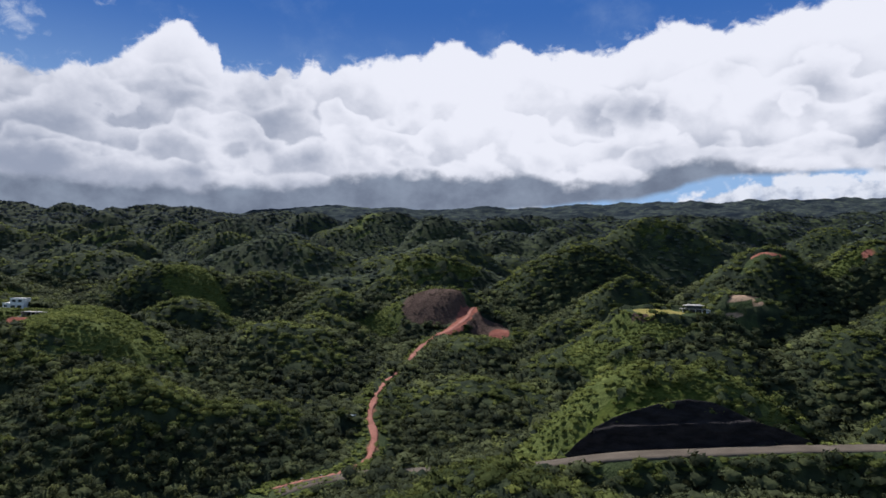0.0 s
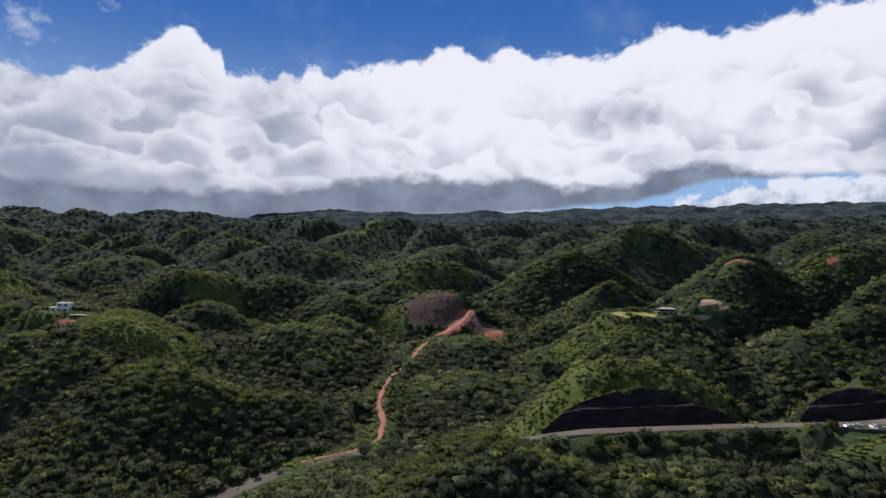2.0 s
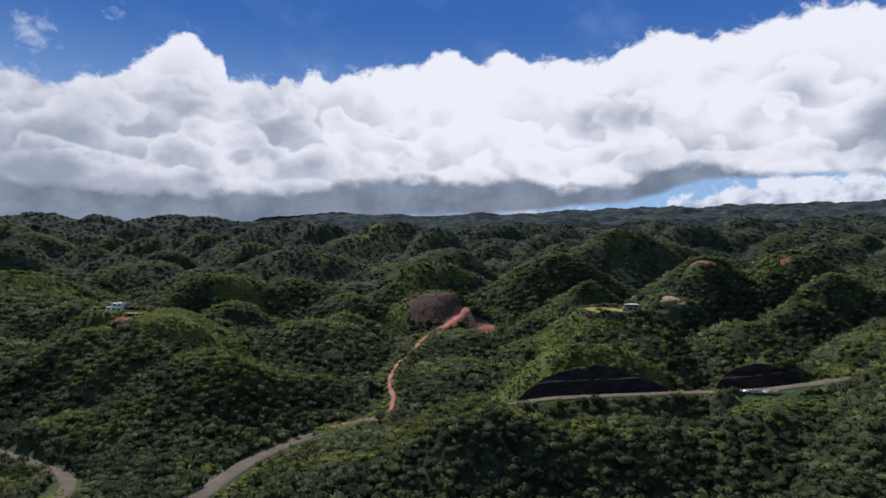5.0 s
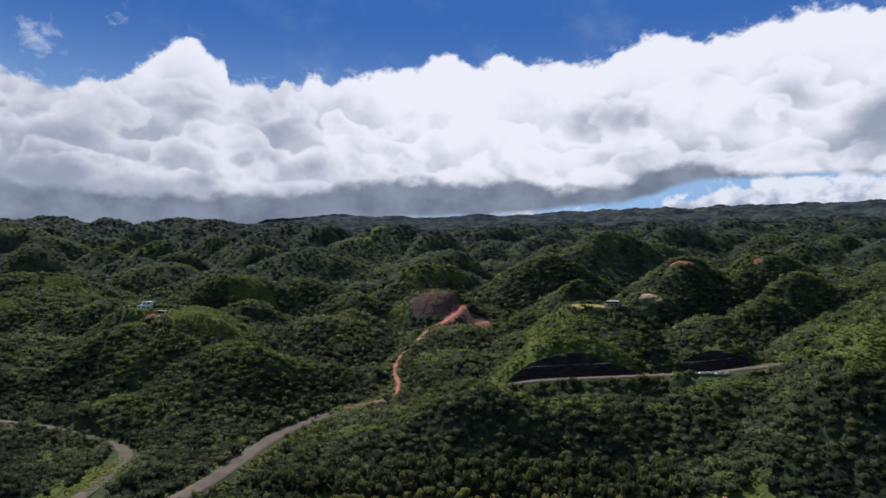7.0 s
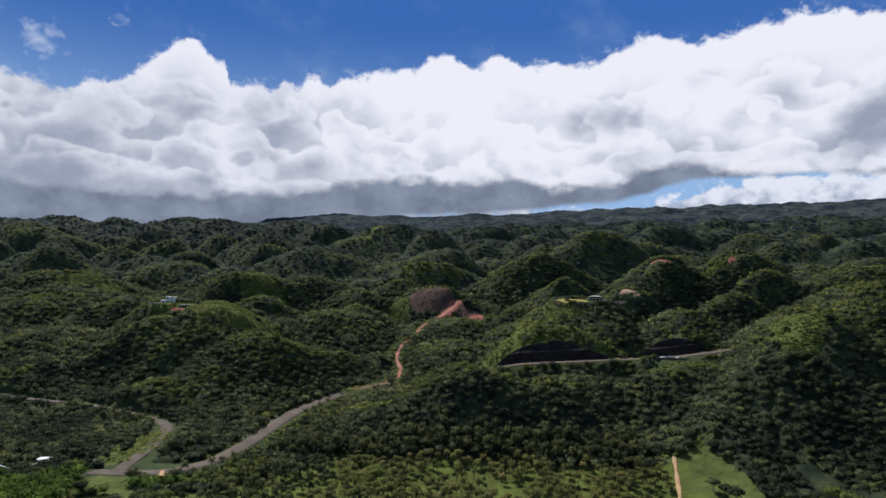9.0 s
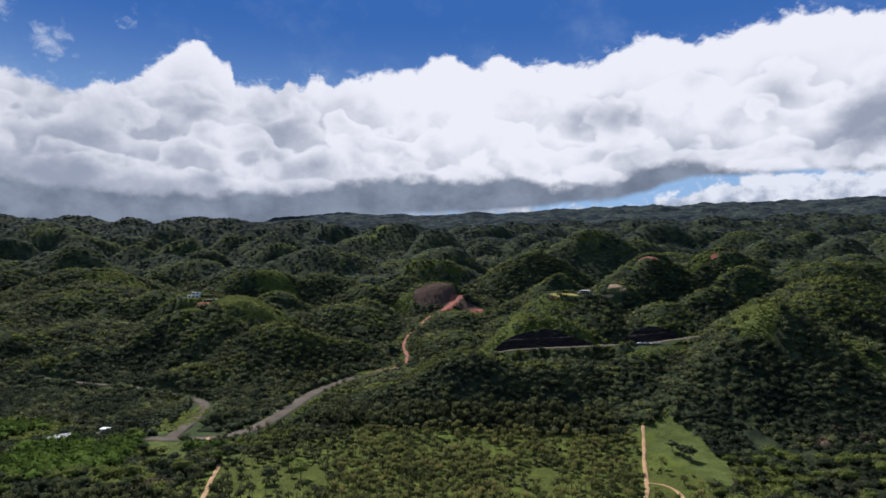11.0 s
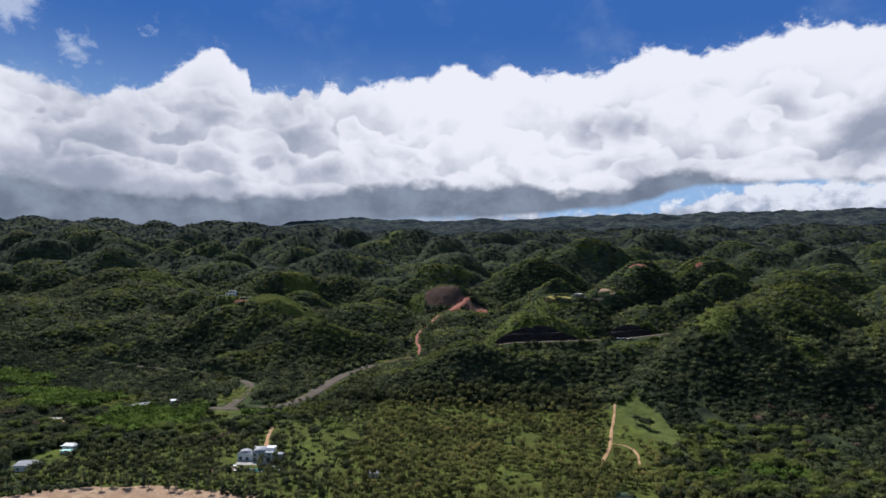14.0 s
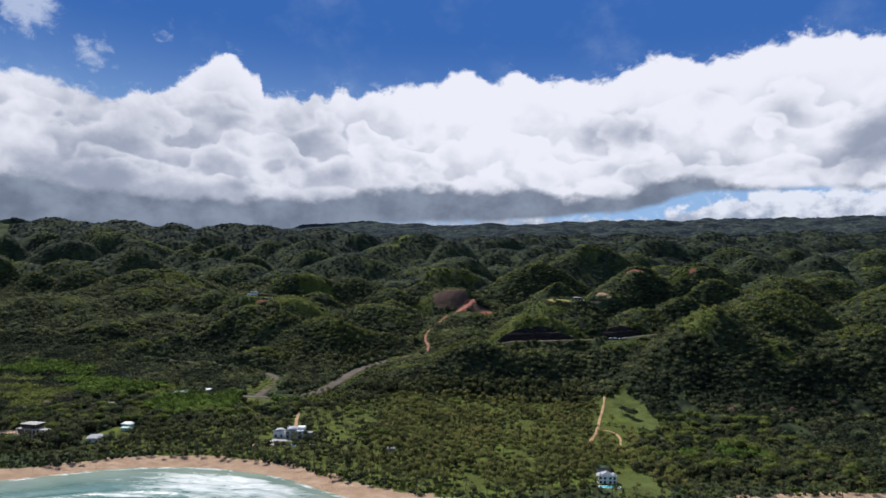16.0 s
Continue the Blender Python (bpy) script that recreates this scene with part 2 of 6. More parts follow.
def box(bm, x0, y0, z0, x1, y1, z1, bevel=0.0):
    made = bmesh.ops.create_cube(bm, size=1.0)["verts"]
    for v in made:
        v.co = Vector(((x0 + x1) / 2 + v.co.x * (x1 - x0), (y0 + y1) / 2 + v.co.y * (y1 - y0), (z0 + z1) / 2 + v.co.z * (z1 - z0)))
    if bevel:
        edges = list({e for v in made for e in v.link_edges})
        bmesh.ops.bevel(bm, geom=edges, offset=bevel, segments=1, affect="EDGES")
    return bm


def boxes(*all_of):
    bm = bmesh.new()
    for b in all_of:
        box(bm, *b)
    return bm


# ---- the lie of the land ----
RNG = np.random.default_rng(7)
LATTICE = RNG.random((512, 512))


def value_noise(x, y, seed=0):
    x, y = np.asarray(x, float) + seed * 37.7, np.asarray(y, float) + seed * 91.3
    i, j = np.floor(x).astype(int), np.floor(y).astype(int)
    u, v = x - i, y - j
    u, v = u * u * (3 - 2 * u), v * v * (3 - 2 * v)
    a, b = LATTICE[i % 512, j % 512], LATTICE[(i + 1) % 512, j % 512]
    c, d = LATTICE[i % 512, (j + 1) % 512], LATTICE[(i + 1) % 512, (j + 1) % 512]
    return (a * (1 - u) + b * u) * (1 - v) + (c * (1 - u) + d * u) * v


def fbm(x, y, size, octaves=4, seed=0):
    total, amp, norm = 0.0, 1.0, 0.0
    for k in range(octaves):
        total = total + amp * value_noise(x / size, y / size, seed + k * 5)
        norm, amp, size = norm + amp, amp * 0.5, size * 0.5
    return total / norm


def smooth(v, lo, hi):
    t = np.clip((v - lo) / (hi - lo), 0, 1)
    return t * t * (3 - 2 * t)


SHORE_X = [-2400, -560, -336, -251.2, -205.6, -156, -103.2, -60.8, 16, 96, 190.4, 260, 480, 2400]
SHORE_Y = [-480, -264, -220, -182.4, -146.4, -134.4, -148.8, -183.2, -209.6, -206.4, -168, -152, -168, -400]
BASE_Y = [-160, -16, 72, 120, 200, 280, 400, 520, 680, 880, 1360, 1840, 2320, 2720, 4800]
BASE_Z = [2.4, 3.2, 4.8, 7.0, 15, 24, 36, 44, 66, 96, 188, 285, 386, 365, 260]


def shore(x):
    return (np.interp(x, SHORE_X, SHORE_Y) + np.interp(x - 12, SHORE_X, SHORE_Y) + np.interp(x + 12, SHORE_X, SHORE_Y)) / 3


def base_height(x, y):
    y2 = y + (fbm(x, y, 130, 2, 3) - 0.5) * 48
    # the coastal plain reaches deeper inland towards the west
    y2 = y2 - 104 * smooth(-x, 160, 336) * smooth(y, 64, 200) * smooth(y, 720, 400)
    # in the west the skyline ridge stands nearer
    west = smooth(-x, 450, 1000)
    y2 = y2 + west * 0.27 * np.maximum(y2 - 1200, 0)
    y2 = y2 * (1 - west) + np.minimum(y2, 1850) * west
    z = np.interp(y2, BASE_Y, BASE_Z)
    return z * (1 + np.where(x < 0, 0.04, 0.235) * np.clip(x / 1700, -1.3, 1.3) * smooth(y, 700, 1900))


# x, y, top, radius across, radius along, turn, blunt
HILLS = [
    (-258, 440, 97.5, 86, 85, 0, 1.2),      # hill with the white house
    (-246, 392, 88, 78, 52, 0, 1.0),
    (-240, 362, 74, 70, 46, 0, 1.0),
    (-302, 390, 80, 56, 52, 0, 1.0),
    (-320, 480, 96, 72, 72, 0, 1.3),
    (-178, 328, 70, 72, 48, -8, 1.1),       # wooded spur above the road
    (-112, 340, 52, 44, 38, 0, 1.0),
    (-240, 276, 34, 60, 42, 0, 1.0),
    (-131.2, 504, 86.4, 76, 64, 0, 1.0),
    (-16, 704, 118.4, 78, 60, 0, 1.2),          # scorched knoll
    (32, 652, 83.2, 48, 36, 0, 1.0),
    (6.4, 520, 78.4, 76, 76, 0, 1.0),            # wooded hill before the knoll
    (16, 416, 59.2, 68, 60, 0, 1.0),
    (93.6, 294.4, 88, 70.4, 49.6, 8, 1.0),         # hill behind the road cutting
    (195.2, 262.4, 86.4, 41.6, 36.8, 0, 1.0),
    (156, 488, 106.4, 82, 56, 10, 1.5),       # hill with the level pad
    (152, 446, 93, 78, 44, 0, 1.0),
    (162, 414, 76, 72, 42, 0, 1.0),
    (220, 502.4, 119.2, 48, 40, 0, 1.1),
    (264, 448, 96, 72, 72, 0, 1.0),
    (273.6, 214.4, 98.4, 68, 72, -25, 1.0),       # grassy eastern hill
    (262, 186, 92, 84, 84, 0, 0.9),
    (344, 272, 110.4, 96, 88, 0, 1.0),
    (404, 360, 126.4, 112, 104, 0, 1.1),
    (328, 168, 74, 84, 76, 0, 1.0),
    (448, 208, 89.6, 96, 96, 0, 1.0),
    (308, 668, 165.6, 88, 80, 0, 1.1),
    (420, 680, 177.6, 96, 80, 0, 1.1),
    (512, 560, 152, 120, 104, 0, 1.0),
    (148, 800, 175.2, 104, 80, 0, 1.0),
    (-304, 704, 136, 112, 64, 0, 1.0),       # meadow hill
    (-204, 744, 131.2, 88, 72, 0, 1.0),
    (-32.8, 872, 160, 120, 72, 0, 1.0),
    (88, 800, 128, 72, 56, 0, 1.0),
    (276, 960, 224, 120, 88, 0, 1.0),
    (-250.4, 960, 189.6, 128, 96, 0, 1.0),
    (-152, 1360, 270.4, 120, 104, 20, 1.0),
    (-512, 592, 102.4, 128, 104, 0, 1.2),
    (-576, 688, 132, 136, 112, 0, 1.0),
    (-448, 448, 57.6, 120, 96, 0, 1.0),
    (-656, 496, 80, 136, 120, 0, 1.0),
    (640, 416, 152, 160, 144, 0, 1.0),
    (608, 200, 96, 136, 120, 0, 1.0),
    (12, 208, 58, 66, 58, 0, 1.0),           # wooded slope below the road
    (-50, 226, 24, 44, 44, 0, 1.0),
    (90, 216, 50, 80, 56, 0, 1.1),
    (174, 205, 63, 60, 40, 0, 1.1),
    (240, 156, 62, 84, 60, 0, 1.0),
    (-200, 480, 70, 56, 46, 0, 1.0),
    (-110, 570, 92, 56, 50, 0, 1.0),
    (84, 470, 74, 46, 46, 0, 1.0),
    (100, 560, 92, 52, 48, 0, 1.0),
    (330, 480, 116, 66, 56, 0, 1.0),
    (400, 560, 146, 76, 60, 0, 1.0),
    (240, 600, 122, 60, 44, 0, 1.0),
    (170, 690, 134, 70, 46, 0, 1.0),
    (-70, 770, 128, 60, 48, 0, 1.0),
    (-130, 690, 112, 60, 50, 0, 1.0),
    (-250, 600, 100, 66, 50, 0, 1.0),
    (-400, 560, 98, 70, 56, 0, 1.0),
    (-380, 350, 40, 70, 50, 0, 1.0),
    (-480, 400, 52, 76, 60, 0, 1.0),
]
NAMED = len(HILLS)
_r = np.random.default_rng(21)
for gx_, gy_ in itertools.product(np.arange(-2200, 2201, 104), np.arange(800, 2521, 96)):
    hx, hy = gx_ + _r.uniform(-46, 46), gy_ + _r.uniform(-42, 42)
    if any((hx - h[0]) ** 2 + (hy - h[1]) ** 2 < 85**2 for h in HILLS[:NAMED]):
        continue
    size = _r.uniform(34, 84)
    HILLS.append((hx, hy, None, size * _r.uniform(0.9, 1.35), size, _r.uniform(-40, 40), _r.uniform(1.0, 1.3)))

HILL_RISE = []
for h in HILLS:
    b = float(base_height(np.array([h[0]]), np.array([h[1]]))[0])
    HILL_RISE.append(h[2] - b if h[2] else _r.uniform(0.35, 1.0) * min(h[3], h[4]) * float(np.interp(h[1], [1200, 1650, 2000], [1.2, 0.7, 0.28])))

MAIN_ROAD = [(-209.6, 97.6, 6.4), (-188, 95.2, 6.6), (-164, 99.2, 7.2), (-145.6, 116, 8.8), (-134.4, 144, 12), (-126.4, 180, 16), (-116.8, 224, 20.8), (-97.6, 260, 25.6), (-73.6, 284, 30.4),
             (-48, 292.8, 34.4), (-20, 281.6, 40), (4, 264, 45.6), (28, 249.6, 52), (56, 243.2, 57.6), (88, 243.2, 60), (120, 245.6, 61.6), (152, 241.6, 64), (180, 233.6, 67.2), (204, 232.8, 70.4),
             (228, 242.4, 72.4), (252, 264, 71.0), (280, 297.6, 70.0), (304, 344, 69.0)]
SIDE_ROAD = [(-194.4, 97.6, 6.6), (-196, 120, 7.2), (-196.8, 144, 8.8), (-200, 172, 10.4), (-204.8, 194.4, 12), (-214.4, 209.6, 13.2), (-232, 224, 14), (-264, 244, 15.2), (-304, 264, 16), (-360, 281.6, 16.8), (-416, 300, 19.2)]
WEST_ROAD = [(-194.4, 124, 7.2), (-206.4, 126.4, 6.8), (-228, 120, 6.4), (-264, 112, 5.6)]
RED_TRACK = [(-82, 283.5, 29.6), (-70, 291.5, 31.4), (-56, 297.6, 33.2), (-44.8, 313.6, 36.8), (-44.8, 336, 41.6), (-49.6, 360, 46.4), (-51.2, 387.2, 52), (-49.6, 424, 56), (-41.6, 472, 60.8), (-36.8, 512, 65.6), (-32, 552, 70.4), (-20.8, 592, 76), (-6.4, 624, 82.4), (4.8, 652, 89.6), (15.2, 692.8, 100.8)]


def near_line(x, y, line):
    """Distance to a polyline and the height of its nearest point."""
    best, height = np.full(np.shape(x), 1e9), np.zeros(np.shape(x))
    for (ax, ay, az), (bx, by, bz) in zip(line, line[1:]):
        dx, dy = bx - ax, by - ay
        t = np.clip(((x - ax) * dx + (y - ay) * dy) / (dx * dx + dy * dy), 0, 1)
        d = np.hypot(x - ax - t * dx, y - ay - t * dy)
        closer = d < best
        best, height = np.where(closer, d, best), np.where(closer, az + t * (bz - az), height)
    return best, height


def densify(line, gap=4.0):
    """A smooth curve through a polyline, in even steps."""
    p = np.array(line, float)
    q = np.vstack([2 * p[0] - p[1], p, 2 * p[-1] - p[-2]])
    out = []
    for i in range(1, len(q) - 2):
        steps = max(2, int(np.hypot(*(q[i + 1] - q[i])[:2]) / gap))
        for t in np.arange(steps) / steps:
            out.append(0.5 * (2 * q[i] + (q[i + 1] - q[i - 1]) * t + (2 * q[i - 1] - 5 * q[i] + 4 * q[i + 1] - q[i + 2]) * t**2 + (3 * q[i] - q[i - 1] - 3 * q[i + 1] + q[i + 2]) * t**3))
    out.append(p[-1])
    return np.array(out)


# the two rock cuttings above the road: x range, foot line (x, y), height, depth
CUTTINGS = [
    (38, 135, [(32, 256), (48, 253.6), (72, 252.8), (96, 253.6), (142, 256.4)], 16.5, 8.5),
    (158, 208, [(150, 251), (164, 248), (184, 244), (204, 244), (220, 251)], 13.0, 6.5),
]


ARCH = [[0, 0.06, 0.13, 0.26, 0.40, 0.52, 0.62, 0.70, 0.78, 0.88, 1.0], [0, 0.3, 0.54, 0.76, 0.94, 1.0, 0.92, 0.72, 0.48, 0.30, 0]]
TIERS = [[0, 0.20, 0.50, 1.0], [0, 0.49, 0.52, 1.0]]  # way back into the hill, height of the two-tier face


def arch_of(x, x0, x1, tall):
    """How high the blasted face stands at x, from 0 to 1, and how far back it reaches: the long face falls off to a low tail."""
    t = np.clip((x - x0) / (x1 - x0), 0, 1)
    arch = np.interp(t, *ARCH) if tall > 15 else np.clip(np.sin(np.pi * t), 0, 1) ** 0.6
    return arch, np.interp(arch, TIERS[1], TIERS[0])


def cut_profile(x, y, cutting):
    """Height of the rock face above the road at (x, y), whether the place lies on it, its foot and how far back it reaches."""
    x0, x1, line, tall, deep = cutting
    p = np.array(line, float)
    foot = np.interp(x, p[:, 0], p[:, 1])
    arch, back = arch_of(x, x0, x1, tall)
    q = (y - foot) / deep
    rise = np.interp(q, *TIERS) * tall
    return rise, (x > x0) & (x < x1) & (q >= 0) & (q <= back), foot, back


# levelled ground: x, y, z, half sizes
YARDS = [(150, 488, 106.0, 36, 19), (-312, 470, 95.5, 28, 26), (-293, 447, 91.2, 16, 10), (-121, -57, 3.6, 22, 16), (90, -141, 3.0, 14, 16), (-305, -78, 3.6, 20, 14), (-244, -96, 3.6, 14, 12),
         (-246, -50, 4.0, 12, 10), (-264, 88, 6.0, 15, 11), (-249, 117, 7.0, 8, 8), (-182, 172, 10.0, 10, 8), (-60, 358, 46.0, 8, 7), (178, 226, 66.4, 24, 7)]


def height(x, y, cut=True):
    """Ground height; cut=False leaves the hill as it was before the road was blasted through."""
    x, y = np.asarray(x, float), np.asarray(y, float)
    base = base_height(x, y)
    total = np.zeros(np.shape(x))
    wx, wy = x + (fbm(x, y, 60, 2, 11) - 0.5) * 30, y + (fbm(x, y, 60, 2, 12) - 0.5) * 30
    for (hx, hy, _, rx, ry, turn, blunt), rise in zip(HILLS, HILL_RISE):
        if rise <= 0:
            continue
        c, s = math.cos(radians(turn)), math.sin(radians(turn))
        dx, dy = wx - hx, wy - hy
        near = (np.abs(dx) < 2.6 * max(rx, ry)) & (np.abs(dy) < 2.6 * max(rx, ry))
        if not near.any():
            continue
        u, v = (dx * c + dy * s) / rx, (dy * c - dx * s) / ry
        r2 = (u * u + v * v) ** blunt
        total = total + np.where(near, (rise * np.exp(-1.1 * r2)) ** 5.0, 0)
    z = base + total ** (1 / 5.0)
    z = z + (fbm(x, y, 38, 3, 31) - 0.5) * 5 * smooth(y, 100, 260)
    z = z + (fbm(x, y, 150, 3, 33) - 0.5) * 22 * smooth(y, 760, 1040) * (1 - 0.7 * smooth(y, 1500, 2000))
    # coast
    inland = y - shore(x)
    z = np.where(inland < 48, np.interp(inland, [-400, -60, 0, 20, 48], [-30, -5, -0.05, 2.0, 2.6]), np.maximum(z, 2.6))
    # levelled yards
    for cx, cy, cz, rx, ry in YARDS:
        k = smooth(np.hypot((x - cx) / rx, (y - cy) / ry), 1.35, 0.95)
        z = z * (1 - k) + (cz + (0.13 * (y - cy) if cy == 488 else 0.0)) * k
    # roads on benches
    for line, half, fade in ((MAIN_ROAD, 7.0, 22.0), (SIDE_ROAD, 5.0, 13.0), (WEST_ROAD, 3.5, 11), (RED_TRACK, 5.0, 16.0)):
        near, rz = near_line(x, y, line)
        k = smooth(near, fade, half)
        if line is MAIN_ROAD:
            for cutting in CUTTINGS:
                rise, on, foot, arch = cut_profile(x, y, cutting)
                k = np.where((arch > 0.02) & (y > foot), 0, k)
        z = z * (1 - k) + rz * k
    _, rz = near_line(x, y, MAIN_ROAD)
    for cutting in CUTTINGS if cut else ():
        rise, on, foot, arch = cut_profile(x, y, cutting)
        on = (arch > 0.02) & (y > foot - 1) & (y < foot + cutting[4] * arch + 5)
        z = np.where(on, rz - 1.5, z)
    return z


# ---- ground ----
def spaced(stops):
    """Coordinates with a spacing that changes along the way: (start, step) rows, the last start being the end."""
    out = [stops[0][0]]
    while out[-1] < stops[-1][0]:
        out.append(out[-1] + np.interp(out[-1], [s[0] for s in stops], [s[1] for s in stops]))
    return np.array(out)


GX = spaced([(-4700, 160), (-2400, 34), (-900, 11), (-420, 6), (420, 6), (900, 11), (2400, 34), (4700, 160)])
GY = spaced([(-340, 12), (-160, 5), (560, 5), (800, 9), (1450, 16), (2500, 24), (2900, 60), (4300, 160)])
gx, gy = np.meshgrid(GX, GY)
gz = height(gx, gy)
ny, nx = gx.shape
ids = np.arange(nx * ny).reshape(ny, nx)
quads = np.stack([ids[:-1, :-1], ids[:-1, 1:], ids[1:, 1:], ids[1:, :-1]], -1).reshape(-1, 4)


def blob(x, y, cx, cy, rx, ry, turn=0.0):
    """1 within an ellipse, falling to 0 at one and a half of its size."""
    c, s = math.cos(radians(turn)), math.sin(radians(turn))
    return smooth(np.hypot(((x - cx) * c + (y - cy) * s) / rx, ((y - cy) * c - (x - cx) * s) / ry), 1.5, 0.7)


GRASS = [(-26, 708, 22, 7, 0), (-38, 856, 52, 34, 0), (-100, 874, 30, 16, 20), (-275, 677, 22, 40, 45), (-150, 940, 26, 34, 20), (-172, 1305, 14, 70, -25), (32, 997, 34, 14, -15), (-505, 672, 60, 34, 10), (276, 932, 36, 22, 10), (505, 1156, 40, 24, 0), (544, 1449, 60, 30, 0),
         (-238, 408, 50, 34, -10), (-275, 396, 30, 14, 0), (-90, 640, 16, 34, -20), (262, 205, 24, 30, -30), (379, 661, 30, 10, 10), (-420, 1010, 40, 26, 20), (-640, 1180, 60, 30, 10), (700, 1000, 50, 30, -15),
         (90, 276, 56, 12, 3), (184, 262, 30, 9, 0), (-248, 432, 68, 41.6, -12), (52.8, 284.8, 33.6, 16, 24), (94.4, 307.2, 44, 20.8, 0), (100, 462, 24, 30, 8), (112, 284, 36, 14, 0), (128, 453, 26, 13, 0), (258, 220, 20, 28, -35), (248, 182, 18, 22, -20), (276, 240, 18, 26, -30), (323.2, 155.2, 12, 20, 0),
         (-256, 680, 12, 50, 45), (-72, 668, 14, 30, 10), (-172, 1352, 6, 80, -25), (-178, 76, 30, 20, 5), (-96, 12, 34, 34, 0), (-118, 28, 26, 18, 0), (-176, 50, 26, 20, 10), (-68, 122, 14, 18, 0), (-515, 585, 46, 20, 0), (-140, 56, 22, 16, 0),
         (148.8, 76, 27.2, 48, 0), (152, 32, 20.8, 27.2, 0), (104, -130, 20, 40, 5), (32, 76, 17.6, 17.6, 0), (-48, 86.4, 24, 12.8, 0), (-208, 150, 12, 34, 0), (16, 808, 48, 24, 0)]
SCARP = [(126, 474, 8, 4, -35), (136, 468, 9, 2.5, 0), (216, 510, 12, 3, 8)]
MOUND = [(211, 506, 10, 4, 5), (226, 500, 8, 3, 5), (196, 494, 12, 2.5, 0)]
BARE = [(-322, -84, 28, 12, 0), (-322, -62, 30, 14, 0), (-300, -98, 24, 8, 0), (-122, -82, 24, 8, 0), (-366, -40, 26, 18, 0), (-348, 22, 40, 8, 10), (-260, 72, 8, 5, 0)]
PLANTATION = [(-8, -22, 130, 146, 0), (20, 96, 110, 36, 0), (96, 24, 48, 72, 0), (-152, -72, 104, 48, 0)]
SCORCH = [(-22, 676, 33, 28, 0), (24, 656, 22, 22, 0), (-448, 560, 48, 24, 0), (-176, 720, 40, 24, 0)]
REDS = [(38, 640, 8, 13, -25), (8, 672, 7, 20, -20), (-4, 632, 8, 18, -20), (-20, 605, 14, 9, 35), (-296, 436, 10, 5, -20), (306, 650, 8, 3, 5), (286, 655, 14, 1.8, 5), (424, 668, 20, 2.2, 8), (400, 660, 8, 4, 0), (56, 560, 6, 18, 0)]


def cover(x, y, spots):
    out = np.zeros(np.shape(x))
    for s in spots:
        out = np.maximum(out, blob(x, y, *s))
    return out


c_grass = cover(gx, gy, GRASS)
c_red = cover(gx, gy, REDS)
near_red, _ = near_line(gx, gy, RED_TRACK)
c_red = np.maximum(c_red, smooth(near_red, 3.0, 1.0) * (gy < 380) * 0.6 + smooth(near_red, 8, 3) * (gy > 610))
c_scorch = np.maximum(cover(gx, gy, SCORCH), cover(gx, gy, SCARP))
c_lawn = smooth(np.hypot((gx - 143) / 17, (gy - 487) / 16), 1.12, 0.95)
c_under = cover(gx, gy, PLANTATION)
inland = gy - shore(gx)
c_sand = smooth(inland + (fbm(gx, gy, 9, 2, 8) - 0.5) * 14, 27, 22) * smooth(gy, 0, -50)
c_sand = np.maximum(c_sand, cover(gx, gy, MOUND) * 0.8)
c_sand = np.maximum(c_sand, cover(gx, gy, BARE) * smooth(fbm(gx, gy, 14, 3, 18), 0.40, 0.58))
g_mesh = np_mesh("ground", np.stack([gx, gy, gz], -1).reshape(-1, 3), quads, M_GROUND, True)
for layer, channels in (("cover", (c_grass, c_red, c_scorch)), ("cover_two", (c_lawn, c_under, c_sand))):
    attr = g_mesh.attributes.new(layer, "FLOAT_COLOR", "POINT")
    rgba = np.ones((nx * ny, 4), np.float32)
    for k, ch in enumerate(channels):
        rgba[:, k] = ch.ravel()
    attr.data.foreach_set("color", rgba.ravel())
ground = tagged(new("ground", g_mesh), "hilly tropical ground of soil, grass and leaf litter", "ground", kind="structure")

# ---- sea ----
SX = spaced([(-4900, 150), (-700, 20), (-400, 6), (400, 6), (700, 20), (4900, 150)])
OFF = np.concatenate([[-12, -6], spaced([(0, 1.5), (100, 4), (400, 40), (4200, 300)])])
sx, off = np.meshgrid(SX, OFF)
sy = shore(sx) - off
swell = 0.5 * np.sin((off + 9 * fbm(sx, sy, 60, 2, 5)) / 5.2) * smooth(off, 6, 40) + 1.1 * np.exp(-(((off - 52 + 14 * (fbm(sx, sy, 90, 2, 6) - 0.5)) / 3.0) ** 2))
sea_ids = np.arange(sx.size).reshape(sx.shape)
sea_faces = np.stack([sea_ids[:-1, :-1], sea_ids[1:, :-1], sea_ids[1:, 1:], sea_ids[:-1, 1:]], -1).reshape(-1, 4)
sea_mesh = np_mesh("sea", np.stack([sx, sy, 0.12 + swell], -1).reshape(-1, 3), sea_faces, M_SEA, True)
sea_mesh.attributes.new("offshore", "FLOAT", "POINT").data.foreach_set("value", off.ravel().astype(np.float32))
tagged(new("sea", sea_mesh), "turquoise sea with white breaking surf along the bay", "sea", kind="structure")


